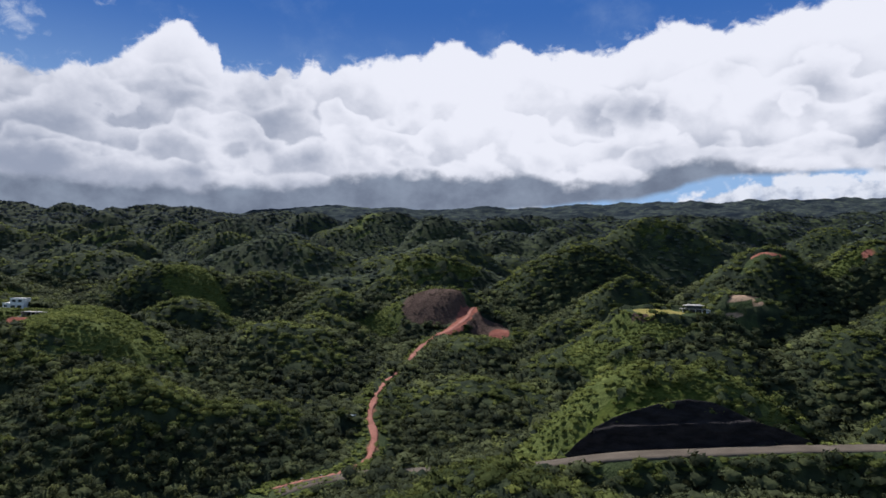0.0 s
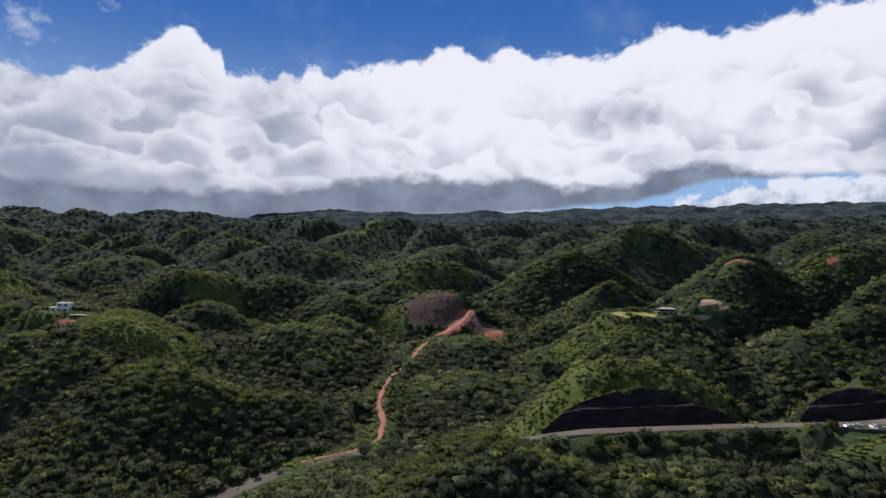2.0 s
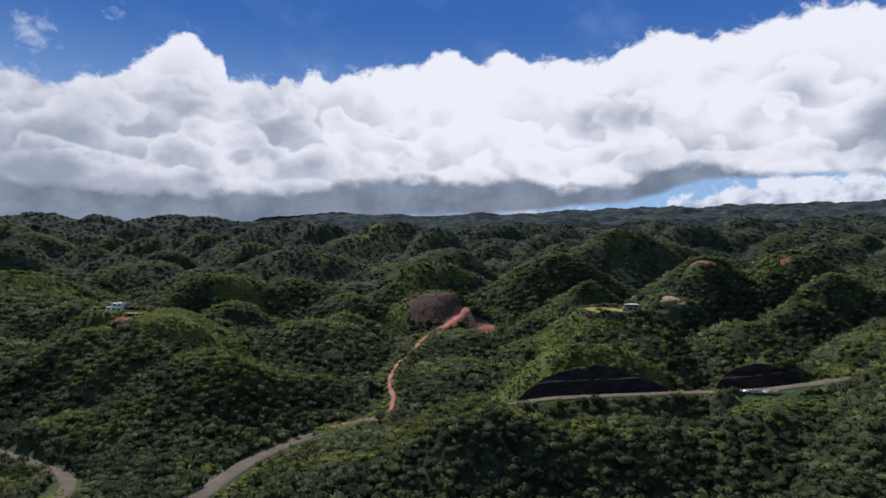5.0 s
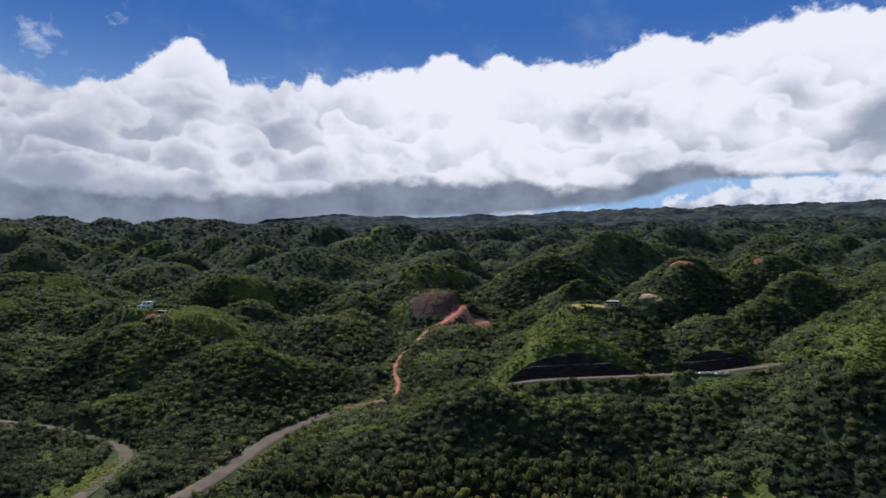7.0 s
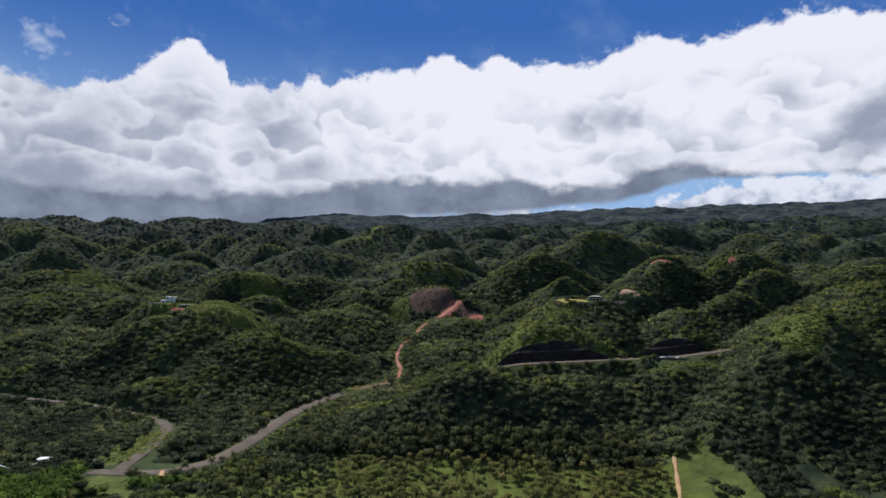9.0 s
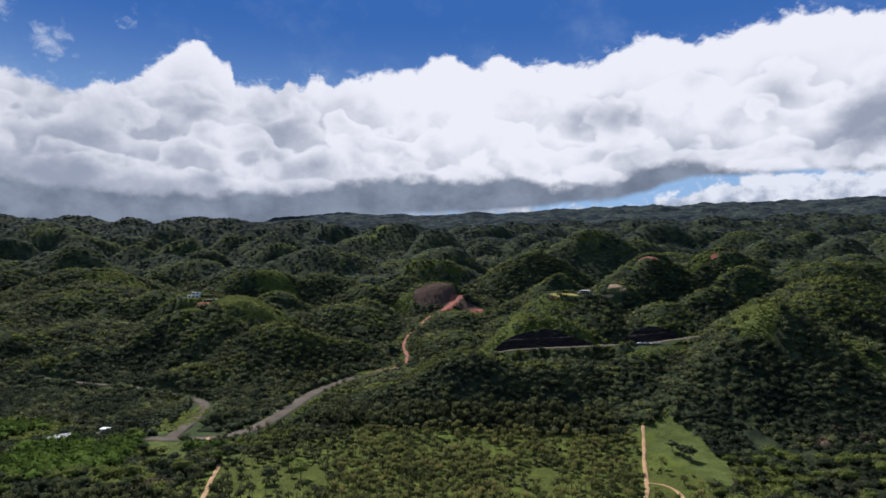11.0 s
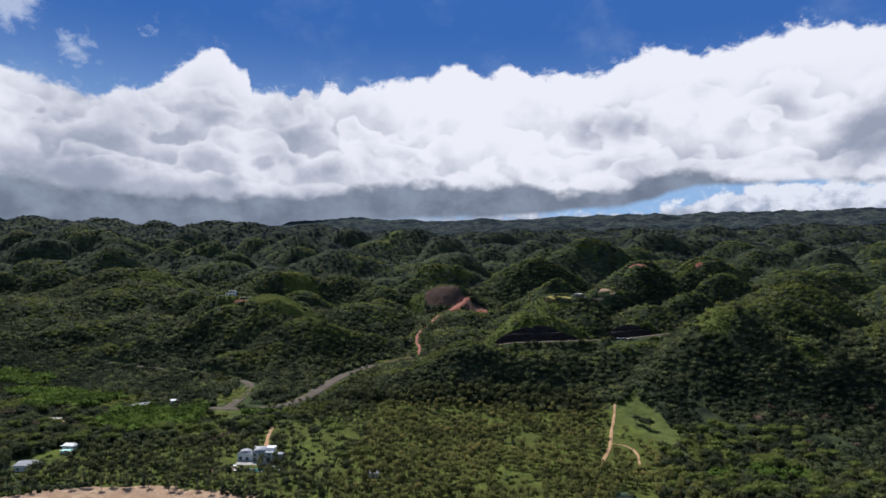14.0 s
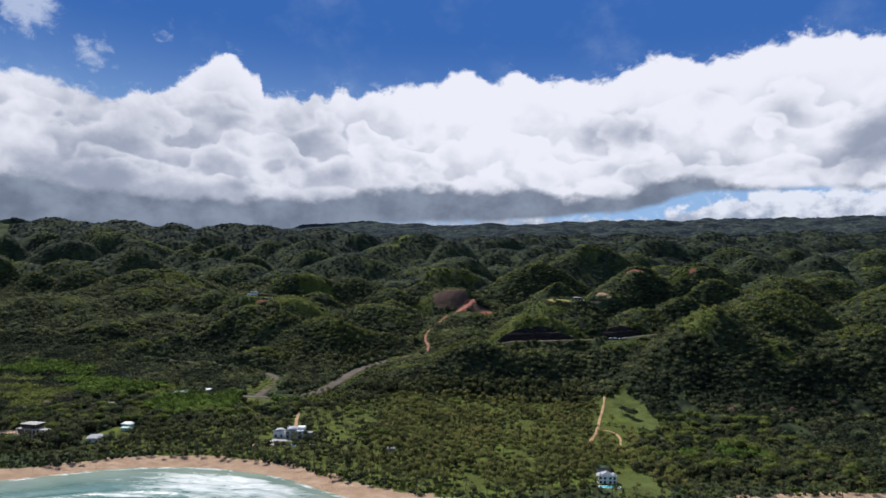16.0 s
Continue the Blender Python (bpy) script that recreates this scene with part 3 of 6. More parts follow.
# ---- roads ----
def ribbon(name, line, half, material, label, lift=0.25, thick=0.6, wobble=0.0, seed=0):
    p = densify(line)
    way = np.gradient(p[:, :2], axis=0)
    way /= np.linalg.norm(way, axis=1)[:, None]
    side = np.stack([way[:, 1], -way[:, 0]], -1)
    n = len(p)
    w1 = half + wobble * (value_noise(np.arange(n) / 3.0, np.full(n, seed + 0.5)) - 0.5) * 2
    w2 = half + wobble * (value_noise(np.arange(n) / 3.0, np.full(n, seed + 7.5)) - 0.5) * 2
    rows = []
    for k, dz in ((-1.04, -thick), (-1.0, 0), (-0.5, 0.08), (0.0, 0.12), (0.5, 0.08), (1.0, 0), (1.04, -thick)):
        xy = p[:, :2] + side * (k * (w1 if k < 0 else w2))[:, None]
        rows.append(np.column_stack([xy, p[:, 2] + lift + dz]))
    v = np.stack(rows, 1).reshape(-1, 3)
    m = len(rows)
    i = np.arange(n - 1)[:, None] * m + np.arange(m - 1)[None]
    f = np.stack([i, i + m, i + m + 1, i + 1], -1).reshape(-1, 4)
    return tagged(new(name, np_mesh(name, v, f[:, ::-1], material, False)), label, "road", kind="structure")


ribbon("road_1", MAIN_ROAD, 5.8, M_ASPHALT, "worn grey asphalt hillside road", 0.25)
ribbon("road_2", SIDE_ROAD, 4.2, M_ASPHALT, "grey asphalt side road bending behind the trees", 0.3)
ribbon("road_3", WEST_ROAD, 2.6, M_ASPHALT, "narrow grey lane off the side road", 0.22)
ribbon("dirt_track_1", RED_TRACK, 1.9, M_RED, "steep red earth track up the hill", 0.3, 0.6, 1.6, 3)

# ---- sky ----
# bearing and height, in degrees, of the top of the cloud bank, of the top of its grey base and of its underside
BANK_TOP = [(-60, 14.5), (-36, 15.4), (-32, 14.9), (-30.6, 14.7), (-28.8, 15.3), (-26.9, 15.4), (-25.7, 16.2), (-23.8, 17.6), (-21.5, 19.0), (-20, 18.3), (-18.8, 17.7), (-18.3, 16.3), (-16.9, 16.5), (-14.8, 16.4), (-14, 17.0), (-13.2, 16.8),
            (-11.5, 17.5), (-10.8, 16.8), (-8.7, 17.7), (-4.4, 18.1), (-2.8, 18.6), (-1.3, 19.4), (2.3, 18.7), (3.7, 19.3), (6.3, 18.5), (9.4, 18.7), (10.8, 18.5), (14, 19.8), (16.2, 20.3), (18.2, 19.9), (22.2, 20.1), (25.8, 20.9), (29.5, 20.9), (31.3, 20.1), (60, 21)]
BASE_TOP = [(-60, 6.5), (-33.7, 7.0), (-30, 6.5), (-22.5, 6.6), (-18.3, 6.8), (-9.4, 7.7), (-1.9, 8.6), (1.5, 8.4), (4.8, 8.6), (9.4, 8.0), (13.1, 8.4), (16.2, 9.4), (18.1, 9.6), (22.5, 9.0), (32, 8.4), (60, 7)]
UNDERSIDE = [(-60, 1), (-33.5, 2.0), (-20, 3.6), (-13.9, 4.7), (-9, 5.5), (-4.7, 5.9), (4.8, 6.4), (9.4, 6.9), (14, 7.3), (16.2, 7.8), (18.3, 8.6), (22.5, 8.9), (32.3, 8.6), (60, 8)]
# softer grey hollows in the bank: bearing, height, half width, half height, depth
HOLLOWS = [(13.5, 14.0, 3.4, 1.7, 0.50), (26.1, 15.4, 2.6, 2.0, 0.36), (32.6, 12.4, 3.2, 2.6, 0.55), (20.1, 16.6, 1.8, 0.8, 0.30), (-31.7, 8.2, 4.5, 1.3, 0.34), (-20, 8.2, 1.3, 0.8, 0.36), (-11.3, 9.8, 2.0, 1.0, 0.26),
           (-15.5, 12.4, 3.0, 3.2, 0.14), (16.2, 11, 5.0, 1.1, 0.22), (30, 10.8, 4.0, 1.1, 0.30), (-7.6, 11.3, 1.3, 1.0, 0.20), (-29, 12, 9.0, 4.0, 0.20), (-22, 14.5, 4.0, 3.0, 0.14), (22.5, 12.5, 1.5, 2.4, 0.16)]


def sky_material():
    """Blue sky with one long bank of cumulus: flat grey base, heaped white top."""
    n = Nodes("cloudy_sky")
    uv = n.add("ShaderNodeUVMap", uv_map="bearing").outputs[0]  # bearing and height, in hundreds of degrees
    sep = n.add("ShaderNodeSeparateXYZ")
    n.link(uv, sep.inputs[0])
    u = n.math("MULTIPLY", sep.outputs[0], 100.0)
    v = n.math("MULTIPLY", sep.outputs[1], 100.0)
    flat = n.add("ShaderNodeCombineXYZ")
    n.link(u, flat.inputs[0])
    n.link(n.math("MULTIPLY", v, 1.25), flat.inputs[1])
    p = flat.outputs[0]

    def shifted(dx, dy):
        m = n.add("ShaderNodeMapping")
        n.link(p, m.inputs["Vector"])
        m.inputs["Location"].default_value = (dx, dy, 0)
        return m.outputs[0]

    def billow(vec, scale):
        """Rounded heaps, from 0 in the creases to 1."""
        vor = n.add("ShaderNodeTexVoronoi", feature="SMOOTH_F1")
        vor.inputs["Scale"].default_value, vor.inputs["Smoothness"].default_value = scale, 0.5
        vor.inputs["Detail"].default_value, vor.inputs["Roughness"].default_value = 1.5, 0.5
        n.link(vec, vor.inputs["Vector"])
        return n.math("SUBTRACT", 1.0, vor.outputs["Distance"])

    def along(knots, tall):
        """A height that changes with the bearing."""
        node = n.add("ShaderNodeFloatCurve")
        c = node.mapping.curves[0]
        while len(c.points) < len(knots):
            c.points.new(0.5, 0.5)
        for pt, (a, b) in zip(c.points, knots):
            pt.location = ((a + 60) / 120, b / tall)
        node.mapping.update()
        n.link(n.math("DIVIDE", n.math("ADD", u, 60.0), 120.0), node.inputs["Value"])
        return n.math("MULTIPLY", node.outputs[0], tall)

    def centred(socket, weight, middle=0.5):
        return n.math("MULTIPLY", n.math("SUBTRACT", socket, middle), weight)

    warp = n.add("ShaderNodeVectorMath", operation="ADD")
    n.link(p, warp.inputs[0])
    wob = n.add("ShaderNodeTexNoise")
    wob.inputs["Scale"].default_value, wob.inputs["Detail"].default_value = 0.35, 3.0
    n.link(p, wob.inputs["Vector"])
    scaled = n.add("ShaderNodeVectorMath", operation="SCALE")
    n.link(wob.outputs["Color"], scaled.inputs[0])
    scaled.inputs["Scale"].default_value = 1.6
    n.link(scaled.outputs[0], warp.inputs[1])
    q = warp.outputs[0]
    ragged = n.noise(0.9, 6, 0.6, p, 0.4)
    heap, fine = billow(q, 0.34), n.noise(0.5, 5, 0.55, q)
    crown = along(BANK_TOP, 30.0)
    depth = n.math("ADD", n.math("SUBTRACT", crown, v), n.math("ADD", centred(ragged, 1.5), centred(heap, 1.0, 0.55)))
    body = n.step(depth, -0.12, 0.42)
    wisp = n.math("MULTIPLY", n.step(depth, -1.1, 0.3), n.step(n.noise(0.8, 6, 0.65, p, 0.6), 0.52, 0.75, 0.0, 0.5))
    under = n.math("ADD", along(UNDERSIDE, 30.0), centred(n.noise(0.3, 4, 0.6, p), 0.7))
    body = n.math("MULTIPLY", body, n.step(n.math("SUBTRACT", v, under), -0.2, 0.35))
    # light and hollows in the bank
    light = n.math("SUBTRACT", 1.0, n.step(depth, 0.0, 5.0, 0.0, 0.30))
    for k, (level, sway, size, soft) in enumerate(((17.2, 5.0, 0.16, 0.5), (15.4, 6.0, 0.22, 1.2), (13.4, 6.0, 0.17, 0.5), (11.6, 5.0, 0.26, 1.0), (10.2, 4.0, 0.2, 0.7))):
        swell = n.noise(size, 2, 0.45, shifted(17.0 * k + 3.0, 0.0), 0.3)
        front = n.math("ADD", n.math("SUBTRACT", level, v), n.math("ADD", centred(swell, sway * 2.2), n.math("ADD", centred(ragged, 1.3), centred(heap, 1.6, 0.55))))
        tone = n.math("ADD", n.math("SUBTRACT", 0.97, n.step(front, 0.0, 4.0, 0.0, 0.30)), centred(fine, 0.35))
        over_it = n.math("MULTIPLY", n.step(front, -0.15, soft), 0.8)
        light = n.math("ADD", n.math("MULTIPLY", light, n.math("SUBTRACT", 1.0, over_it)), n.math("MULTIPLY", tone, over_it))
    light = n.math("ADD", light, centred(n.noise(0.08, 3, 0.5, q), 0.35))
    light = n.math("SUBTRACT", light, 0.08)
    light = n.math("ADD", light, n.math("MULTIPLY", n.step(u, -14.0, 2.0), 0.17))
    drift = n.noise(0.22, 4, 0.6, p)
    for hu, hv, hw, hh, deep in HOLLOWS:
        d = n.math("SQRT", n.math("ADD", n.math("POWER", n.math("DIVIDE", n.math("SUBTRACT", u, hu), hw), 2.0), n.math("POWER", n.math("DIVIDE", n.math("SUBTRACT", v, hv), hh), 2.0)))
        light = n.math("SUBTRACT", light, n.step(n.math("ADD", d, centred(drift, 1.3)), 1.6, 0.0, 0.0, deep * 0.8))
    over = n.math("ADD", n.math("SUBTRACT", v, along(BASE_TOP, 30.0)), n.math("ADD", centred(n.noise(0.4, 5, 0.6, p), 1.8), centred(heap, 0.9)))
    light = n.math("MULTIPLY", light, n.step(over, 0.0, 3.0, 0.80, 1.0))
    white = n.mix(n.step(light, 0.30, 0.95), (0.33, 0.37, 0.45), (0.90, 0.905, 0.93))
    grey = n.mix(n.step(n.noise(0.25, 5, 0.6, p), 0.3, 0.7), (0.165, 0.197, 0.255), (0.275, 0.322, 0.39))
    cloud = n.mix(n.step(over, -0.35, 0.55), grey, white)
    # clear sky, low far cumulus under the base, thin puffs
    sky_col = n.mix(n.step(v, 6.0, 22.0), (0.32, 0.51, 0.76), (0.047, 0.150, 0.440))
    sky_col = n.mix(n.math("MULTIPLY", n.step(n.noise(0.12, 6, 0.6, p), 0.5, 0.8), 0.16), sky_col, (0.55, 0.68, 0.82))
    low = n.noise(0.55, 5, 0.55, p)
    far = n.step(n.math("ADD", n.math("SUBTRACT", n.math("ADD", 6.6, n.step(u, 14.0, 24.0, 0.0, 2.4)), v), centred(low, 4.2)), -0.1, 0.5)
    far = n.math("MULTIPLY", far, n.step(u, -14.0, 2.0, 0.25, 0.95))
    far_lit = n.math("ADD", low, centred(n.step(n.math("SUBTRACT", v, 7.0), -1.2, 1.6), 0.35))
    col = n.mix(far, sky_col, n.mix(n.step(far_lit, 0.32, 0.62), (0.38, 0.43, 0.52), (0.84, 0.86, 0.89)))
    puffs = 0.0
    for pu, pv, pr in ((-31.7, 17.2, 1.5), (-36.5, 20.0, 2.6), (-26.6, 19.6, 0.6)):
        d = n.math("SQRT", n.math("ADD", n.math("POWER", n.math("SUBTRACT", u, pu), 2.0), n.math("POWER", n.math("SUBTRACT", v, pv), 2.0)))
        puffs = n.math("MAXIMUM", puffs, n.step(n.math("ADD", n.math("SUBTRACT", pr, d), centred(ragged, 4.5)), 0.0, 1.8))
    col = n.mix(n.math("MULTIPLY", puffs, 0.7), col, (0.62, 0.69, 0.80))
    col = n.mix(wisp, col, (0.70, 0.77, 0.87))
    col = n.mix(body, col, cloud)
    em = n.add("ShaderNodeEmission")
    n.link(col, em.inputs["Color"])
    em.inputs["Strength"].default_value = 0.95
    n.link(em.outputs[0], n.out.inputs["Surface"])
    return n.mat


az, el = np.meshgrid(np.radians(np.linspace(-62, 62, 63)), np.radians(np.linspace(-4, 25.5, 18)))
dome = np.stack([4640 * np.sin(az) * np.cos(el), -320 + 4640 * np.cos(az) * np.cos(el), 118 + 4640 * np.sin(el)], -1).reshape(-1, 3)
did = np.arange(az.size).reshape(az.shape)
dface = np.stack([did[:-1, :-1], did[1:, :-1], did[1:, 1:], did[:-1, 1:]], -1).reshape(-1, 4)
dome_mesh = np_mesh("backdrop", dome, dface, sky_material(), True)
layer = dome_mesh.uv_layers.new(name="bearing")
flat_uv = np.stack([np.degrees(az).ravel() / 100, np.degrees(el).ravel() / 100], -1)
layer.data.foreach_set("uv", flat_uv[dface.ravel()].astype(np.float32).ravel())
tagged(new("backdrop", dome_mesh), "blue sky with a long bank of white cumulus clouds", "sky", kind="structure")


# ---- rock cuttings ----
def rock_face(cutting, name, label):
    """A blasted two-tier face with a bench, leaning back into the hill and running under the turf at its top."""
    x0, x1, line, tall, deep = cutting
    p = np.array(line, float)
    xs = np.arange(x0, x1 + 0.1, 1.1)
    qs = np.concatenate([[-0.2, 0.0], np.arange(1, 12) / 50, [0.26, 0.34, 0.42, 0.50], 0.52 + np.arange(1, 17) * 0.03])
    X, Q = np.meshgrid(xs, qs)
    foot = np.interp(X, p[:, 0], p[:, 1])
    arch, back = arch_of(X, x0, x1, tall)
    Qa = np.where(Q > 0, Q * back, Q * 0.3)
    rough = (fbm(X + Qa * 31, Qa * 40 + X * 0.2, 7.0, 4, 51) - 0.5) * 1.8 + (fbm(X, Qa * 60, 2.0, 2, 52) - 0.5) * 0.8
    Y = foot + Qa * deep - rough * smooth(Qa, 0.0, 0.06)
    _, rz = near_line(X, foot, MAIN_ROAD)
    rise = np.interp(Qa, *TIERS) * tall
    Z = rz + rise + rough * 0.25 * smooth(Qa, 0.55, 0.7) - 1.6 * (Q < 0) + 0.2
    tops = []
    for back in (1.0, 2.5, 4.5, 7.0, 10.0, 13.0):
        by = Y[-1] + back
        lift = smooth(np.array(back), 0.0, 7.0)
        tops.append((X[-1], by, Z[-1] * (1 - lift) + (height(X[-1], by, False) + 0.25 - 1.2 * (back > 11)) * lift))
    X = np.vstack([X] + [t[0][None] for t in tops])
    Y = np.vstack([Y] + [t[1][None] for t in tops])
    Z = np.vstack([Z] + [t[2][None] for t in tops])
    n = np.arange(X.size).reshape(X.shape)
    f = np.stack([n[:-1, :-1], n[:-1, 1:], n[1:, 1:], n[1:, :-1]], -1).reshape(-1, 4)
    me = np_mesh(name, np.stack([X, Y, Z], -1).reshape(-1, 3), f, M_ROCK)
    me.materials.append(M_TURF)
    turf = np.repeat(np.arange(X.shape[0] - 1) >= len(qs) - 1, X.shape[1] - 1).astype(np.int32)
    me.polygons.foreach_set("material_index", turf)
    return tagged(new(name, me), label, "rock face", kind="structure")


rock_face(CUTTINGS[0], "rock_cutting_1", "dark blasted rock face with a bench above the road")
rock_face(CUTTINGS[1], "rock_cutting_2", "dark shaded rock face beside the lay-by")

TRACK = [(140, 118, 9.0), (133, 90, 7.0), (124, 58, 5.6), (116, 24, 4.6), (108, -4, 4.2), (100, -28, 4.0), (94, -50, 4.0)]
BRANCH = [(114, 17, 4.6), (120, 15, 4.6), (125, 10, 4.6), (127, -2, 4.5), (126, -14, 4.3), (123, -28, 4.0), (119, -48, 4.0)]
VILLA_TRACK = [(-168, 100, 7.0), (-163, 84, 6.0), (-158, 70, 5.4), (-150, 58, 5.0), (-140, 40, 4.6), (-134, 10, 4.2), (-128, -18, 4.1), (-123, -42, 3.8)]


def on_land(line):
    """The polyline laid on the ground in short steps."""
    d = densify(line, 3.0)
    return [(a, b, float(c)) for a, b, c in zip(d[:, 0], d[:, 1], height(d[:, 0], d[:, 1]))]


ribbon("dirt_track_2", on_land(TRACK), 1.25, M_DIRT, "straight pale dirt track beside the palm grove", 0.3, 0.4, 0.5, 5)
ribbon("dirt_track_3", on_land(BRANCH), 0.95, M_DIRT, "curving pale dirt path through the meadow", 0.3, 0.4, 0.4, 6)
LANE = [(-402, 26, 5.0), (-374, 34, 5.0), (-348, 44, 5.0), (-326, 46, 5.0), (-306, 38, 5.0), (-292, 22, 5.0)]
ribbon("dirt_track_5", on_land(LANE), 2.0, M_DIRT, "pale sandy lane between the trees and houses", 0.3, 0.4, 0.4, 8)
ribbon("dirt_track_4", on_land(VILLA_TRACK), 1.3, M_DIRT, "pale dirt drive leading to the villa", 0.3, 0.4, 0.4, 7)


# ---- woods ----
def lump(seed, cuts=1, bulges=5):
    """A rough ball with rounded bulges, open below where nothing shows."""
    bm = bmesh.new()
    bmesh.ops.create_icosphere(bm, subdivisions=cuts, radius=1.0)
    v = np.array([x.co[:] for x in bm.verts])
    f = np.array([[x.index for x in g.verts] for g in bm.faces])
    bm.free()
    f = f[v[f].mean(1)[:, 2] > -0.42]
    r = np.random.default_rng(seed)
    way = r.normal(size=(bulges, 3))
    way[:, 2] = np.abs(way[:, 2])
    way /= np.linalg.norm(way, axis=1)[:, None]
    swell = (np.clip((v @ way.T - 0.55) / 0.45, 0, 1) ** 0.7 * r.uniform(0.2, 0.45, bulges)).max(1)
    return v * (0.82 + swell + r.uniform(-0.10, 0.10, len(v)))[:, None], f


def crown_shape(seed, lumps=1, sprays=70, big=1.0, cuts=1):
    """A broad, uneven tree crown about one unit in radius: a lumpy core in a ragged coat of leaf sprays."""
    r = np.random.default_rng(seed)
    vs, fs, n = [], [], 0
    lobes = [(0.0, 0.0, 0.0, 0.74)]
    for k in range(1, lumps):
        a = 6.283 * (k + r.random() * 0.6) / max(1, lumps - 1)
        lobes.append((0.5 * math.cos(a), 0.5 * math.sin(a), r.uniform(-0.15, 0.2), r.uniform(0.42, 0.6)))
    stretch = np.array((r.uniform(0.85, 1.2), r.uniform(0.85, 1.2), r.uniform(0.72, 0.95)))
    for k, (lx, ly, lz, size) in enumerate(lobes):
        v, f = lump(seed * 10 + k, cuts)
        vs.append(v * size * stretch + (lx, ly, lz))
        fs.append(f + n)
        n += len(v)
    if sprays:
        core = np.concatenate(vs)
        d = r.normal(size=(sprays, 3))
        d[:, 2] = np.abs(d[:, 2] + 0.25) - 0.2
        d /= np.linalg.norm(d, axis=1)[:, None]
        at = core[np.argmax((core / np.linalg.norm(core, axis=1)[:, None]) @ d.T, axis=0)]
        c = d * (np.linalg.norm(at, axis=1) * r.uniform(0.92, 1.38, sprays))[:, None]
        a, b = r.normal(size=(sprays, 3)), r.normal(size=(sprays, 3))
        a -= 0.5 * (a * d).sum(1)[:, None] * d
        b -= 0.5 * (b * d).sum(1)[:, None] * d
        a *= (r.uniform(0.20, 0.46, sprays) * big / np.linalg.norm(a, axis=1))[:, None]
        b *= (r.uniform(0.18, 0.40, sprays) * big / np.linalg.norm(b, axis=1))[:, None]
        vs.append(np.stack([c - a * 0.6 - d * 0.05, c + b - d * 0.08, c + a * 0.6 - b * 0.5 + d * 0.05], 1).reshape(-1, 3))
        fs.append(np.arange(sprays * 3).reshape(-1, 3) + n)
    return np.concatenate(vs), np.concatenate(fs)


def scatter(places, sizes, shapes, seed, squash=(0.75, 1.05)):
    """Turned and sized copies of the shapes at the places, as one set of arrays: verts, faces, the tone of each plant, and which plant each vertex is of."""
    r = np.random.default_rng(seed)
    pick, turn, tall = r.integers(0, len(shapes), len(places)), r.uniform(0, 6.283, len(places)), r.uniform(*squash, len(places))
    light = r.random(len(places))
    vs, fs, whose, n = [], [], [], 0
    for k, (v, f) in enumerate(shapes):
        at = np.flatnonzero(pick == k)
        if not len(at):
            continue
        c, s = np.cos(turn[at])[:, None], np.sin(turn[at])[:, None]
        x = (v[None, :, 0] * c - v[None, :, 1] * s) * sizes[at][:, None]
        y = (v[None, :, 0] * s + v[None, :, 1] * c) * sizes[at][:, None]
        z = v[None, :, 2] * (sizes[at] * tall[at])[:, None]
        w = np.stack([x, y, z], -1) + places[at][:, None]
        vs.append(w.reshape(-1, 3))
        fs.append((f[None] + (np.arange(len(at)) * len(v))[:, None, None] + n).reshape(-1, 3))
        whose.append(np.repeat(at, len(v)))
        n += len(at) * len(v)
    whose = np.concatenate(whose)
    return np.concatenate(vs), np.concatenate(fs), light[whose], whose


def slope_normal(x, y):
    """The way the hillside faces, over the width of a few trees."""
    r = np.interp(y, [300, 1000], [7, 15])
    h = [height(x + dx * r, y + dy * r, False) for dx, dy in ((1, 0), (-1, 0), (0, 1), (0, -1))]
    n = np.stack([(h[1] - h[0]) / (2 * r), (h[3] - h[2]) / (2 * r), np.ones(len(x))], -1)
    return n / np.linalg.norm(n, axis=1)[:, None]


def grown(name, places, sizes, shapes, material, label, category, seed, squash=(0.75, 1.05), merge=None):
    """A mass of plants as one object. merge: how far leaves face with the hillside rather than out of their own crown."""
    v, f, tone, whose = scatter(places, sizes, shapes, seed, squash)
    normals = None
    if merge is not None:
        out = (v - places[whose]) / sizes[whose][:, None]
        out[:, 2] += 0.25
        out /= np.maximum(np.linalg.norm(out, axis=1), 1e-3)[:, None]
        normals = out * (1 - merge) + slope_normal(places[:, 0], places[:, 1])[whose] * merge
        normals /= np.linalg.norm(normals, axis=1)[:, None]
    return tagged(new(name, np_mesh(name, v, f, material, merge is not None, tone, normals)), label, category, kind="stuff")


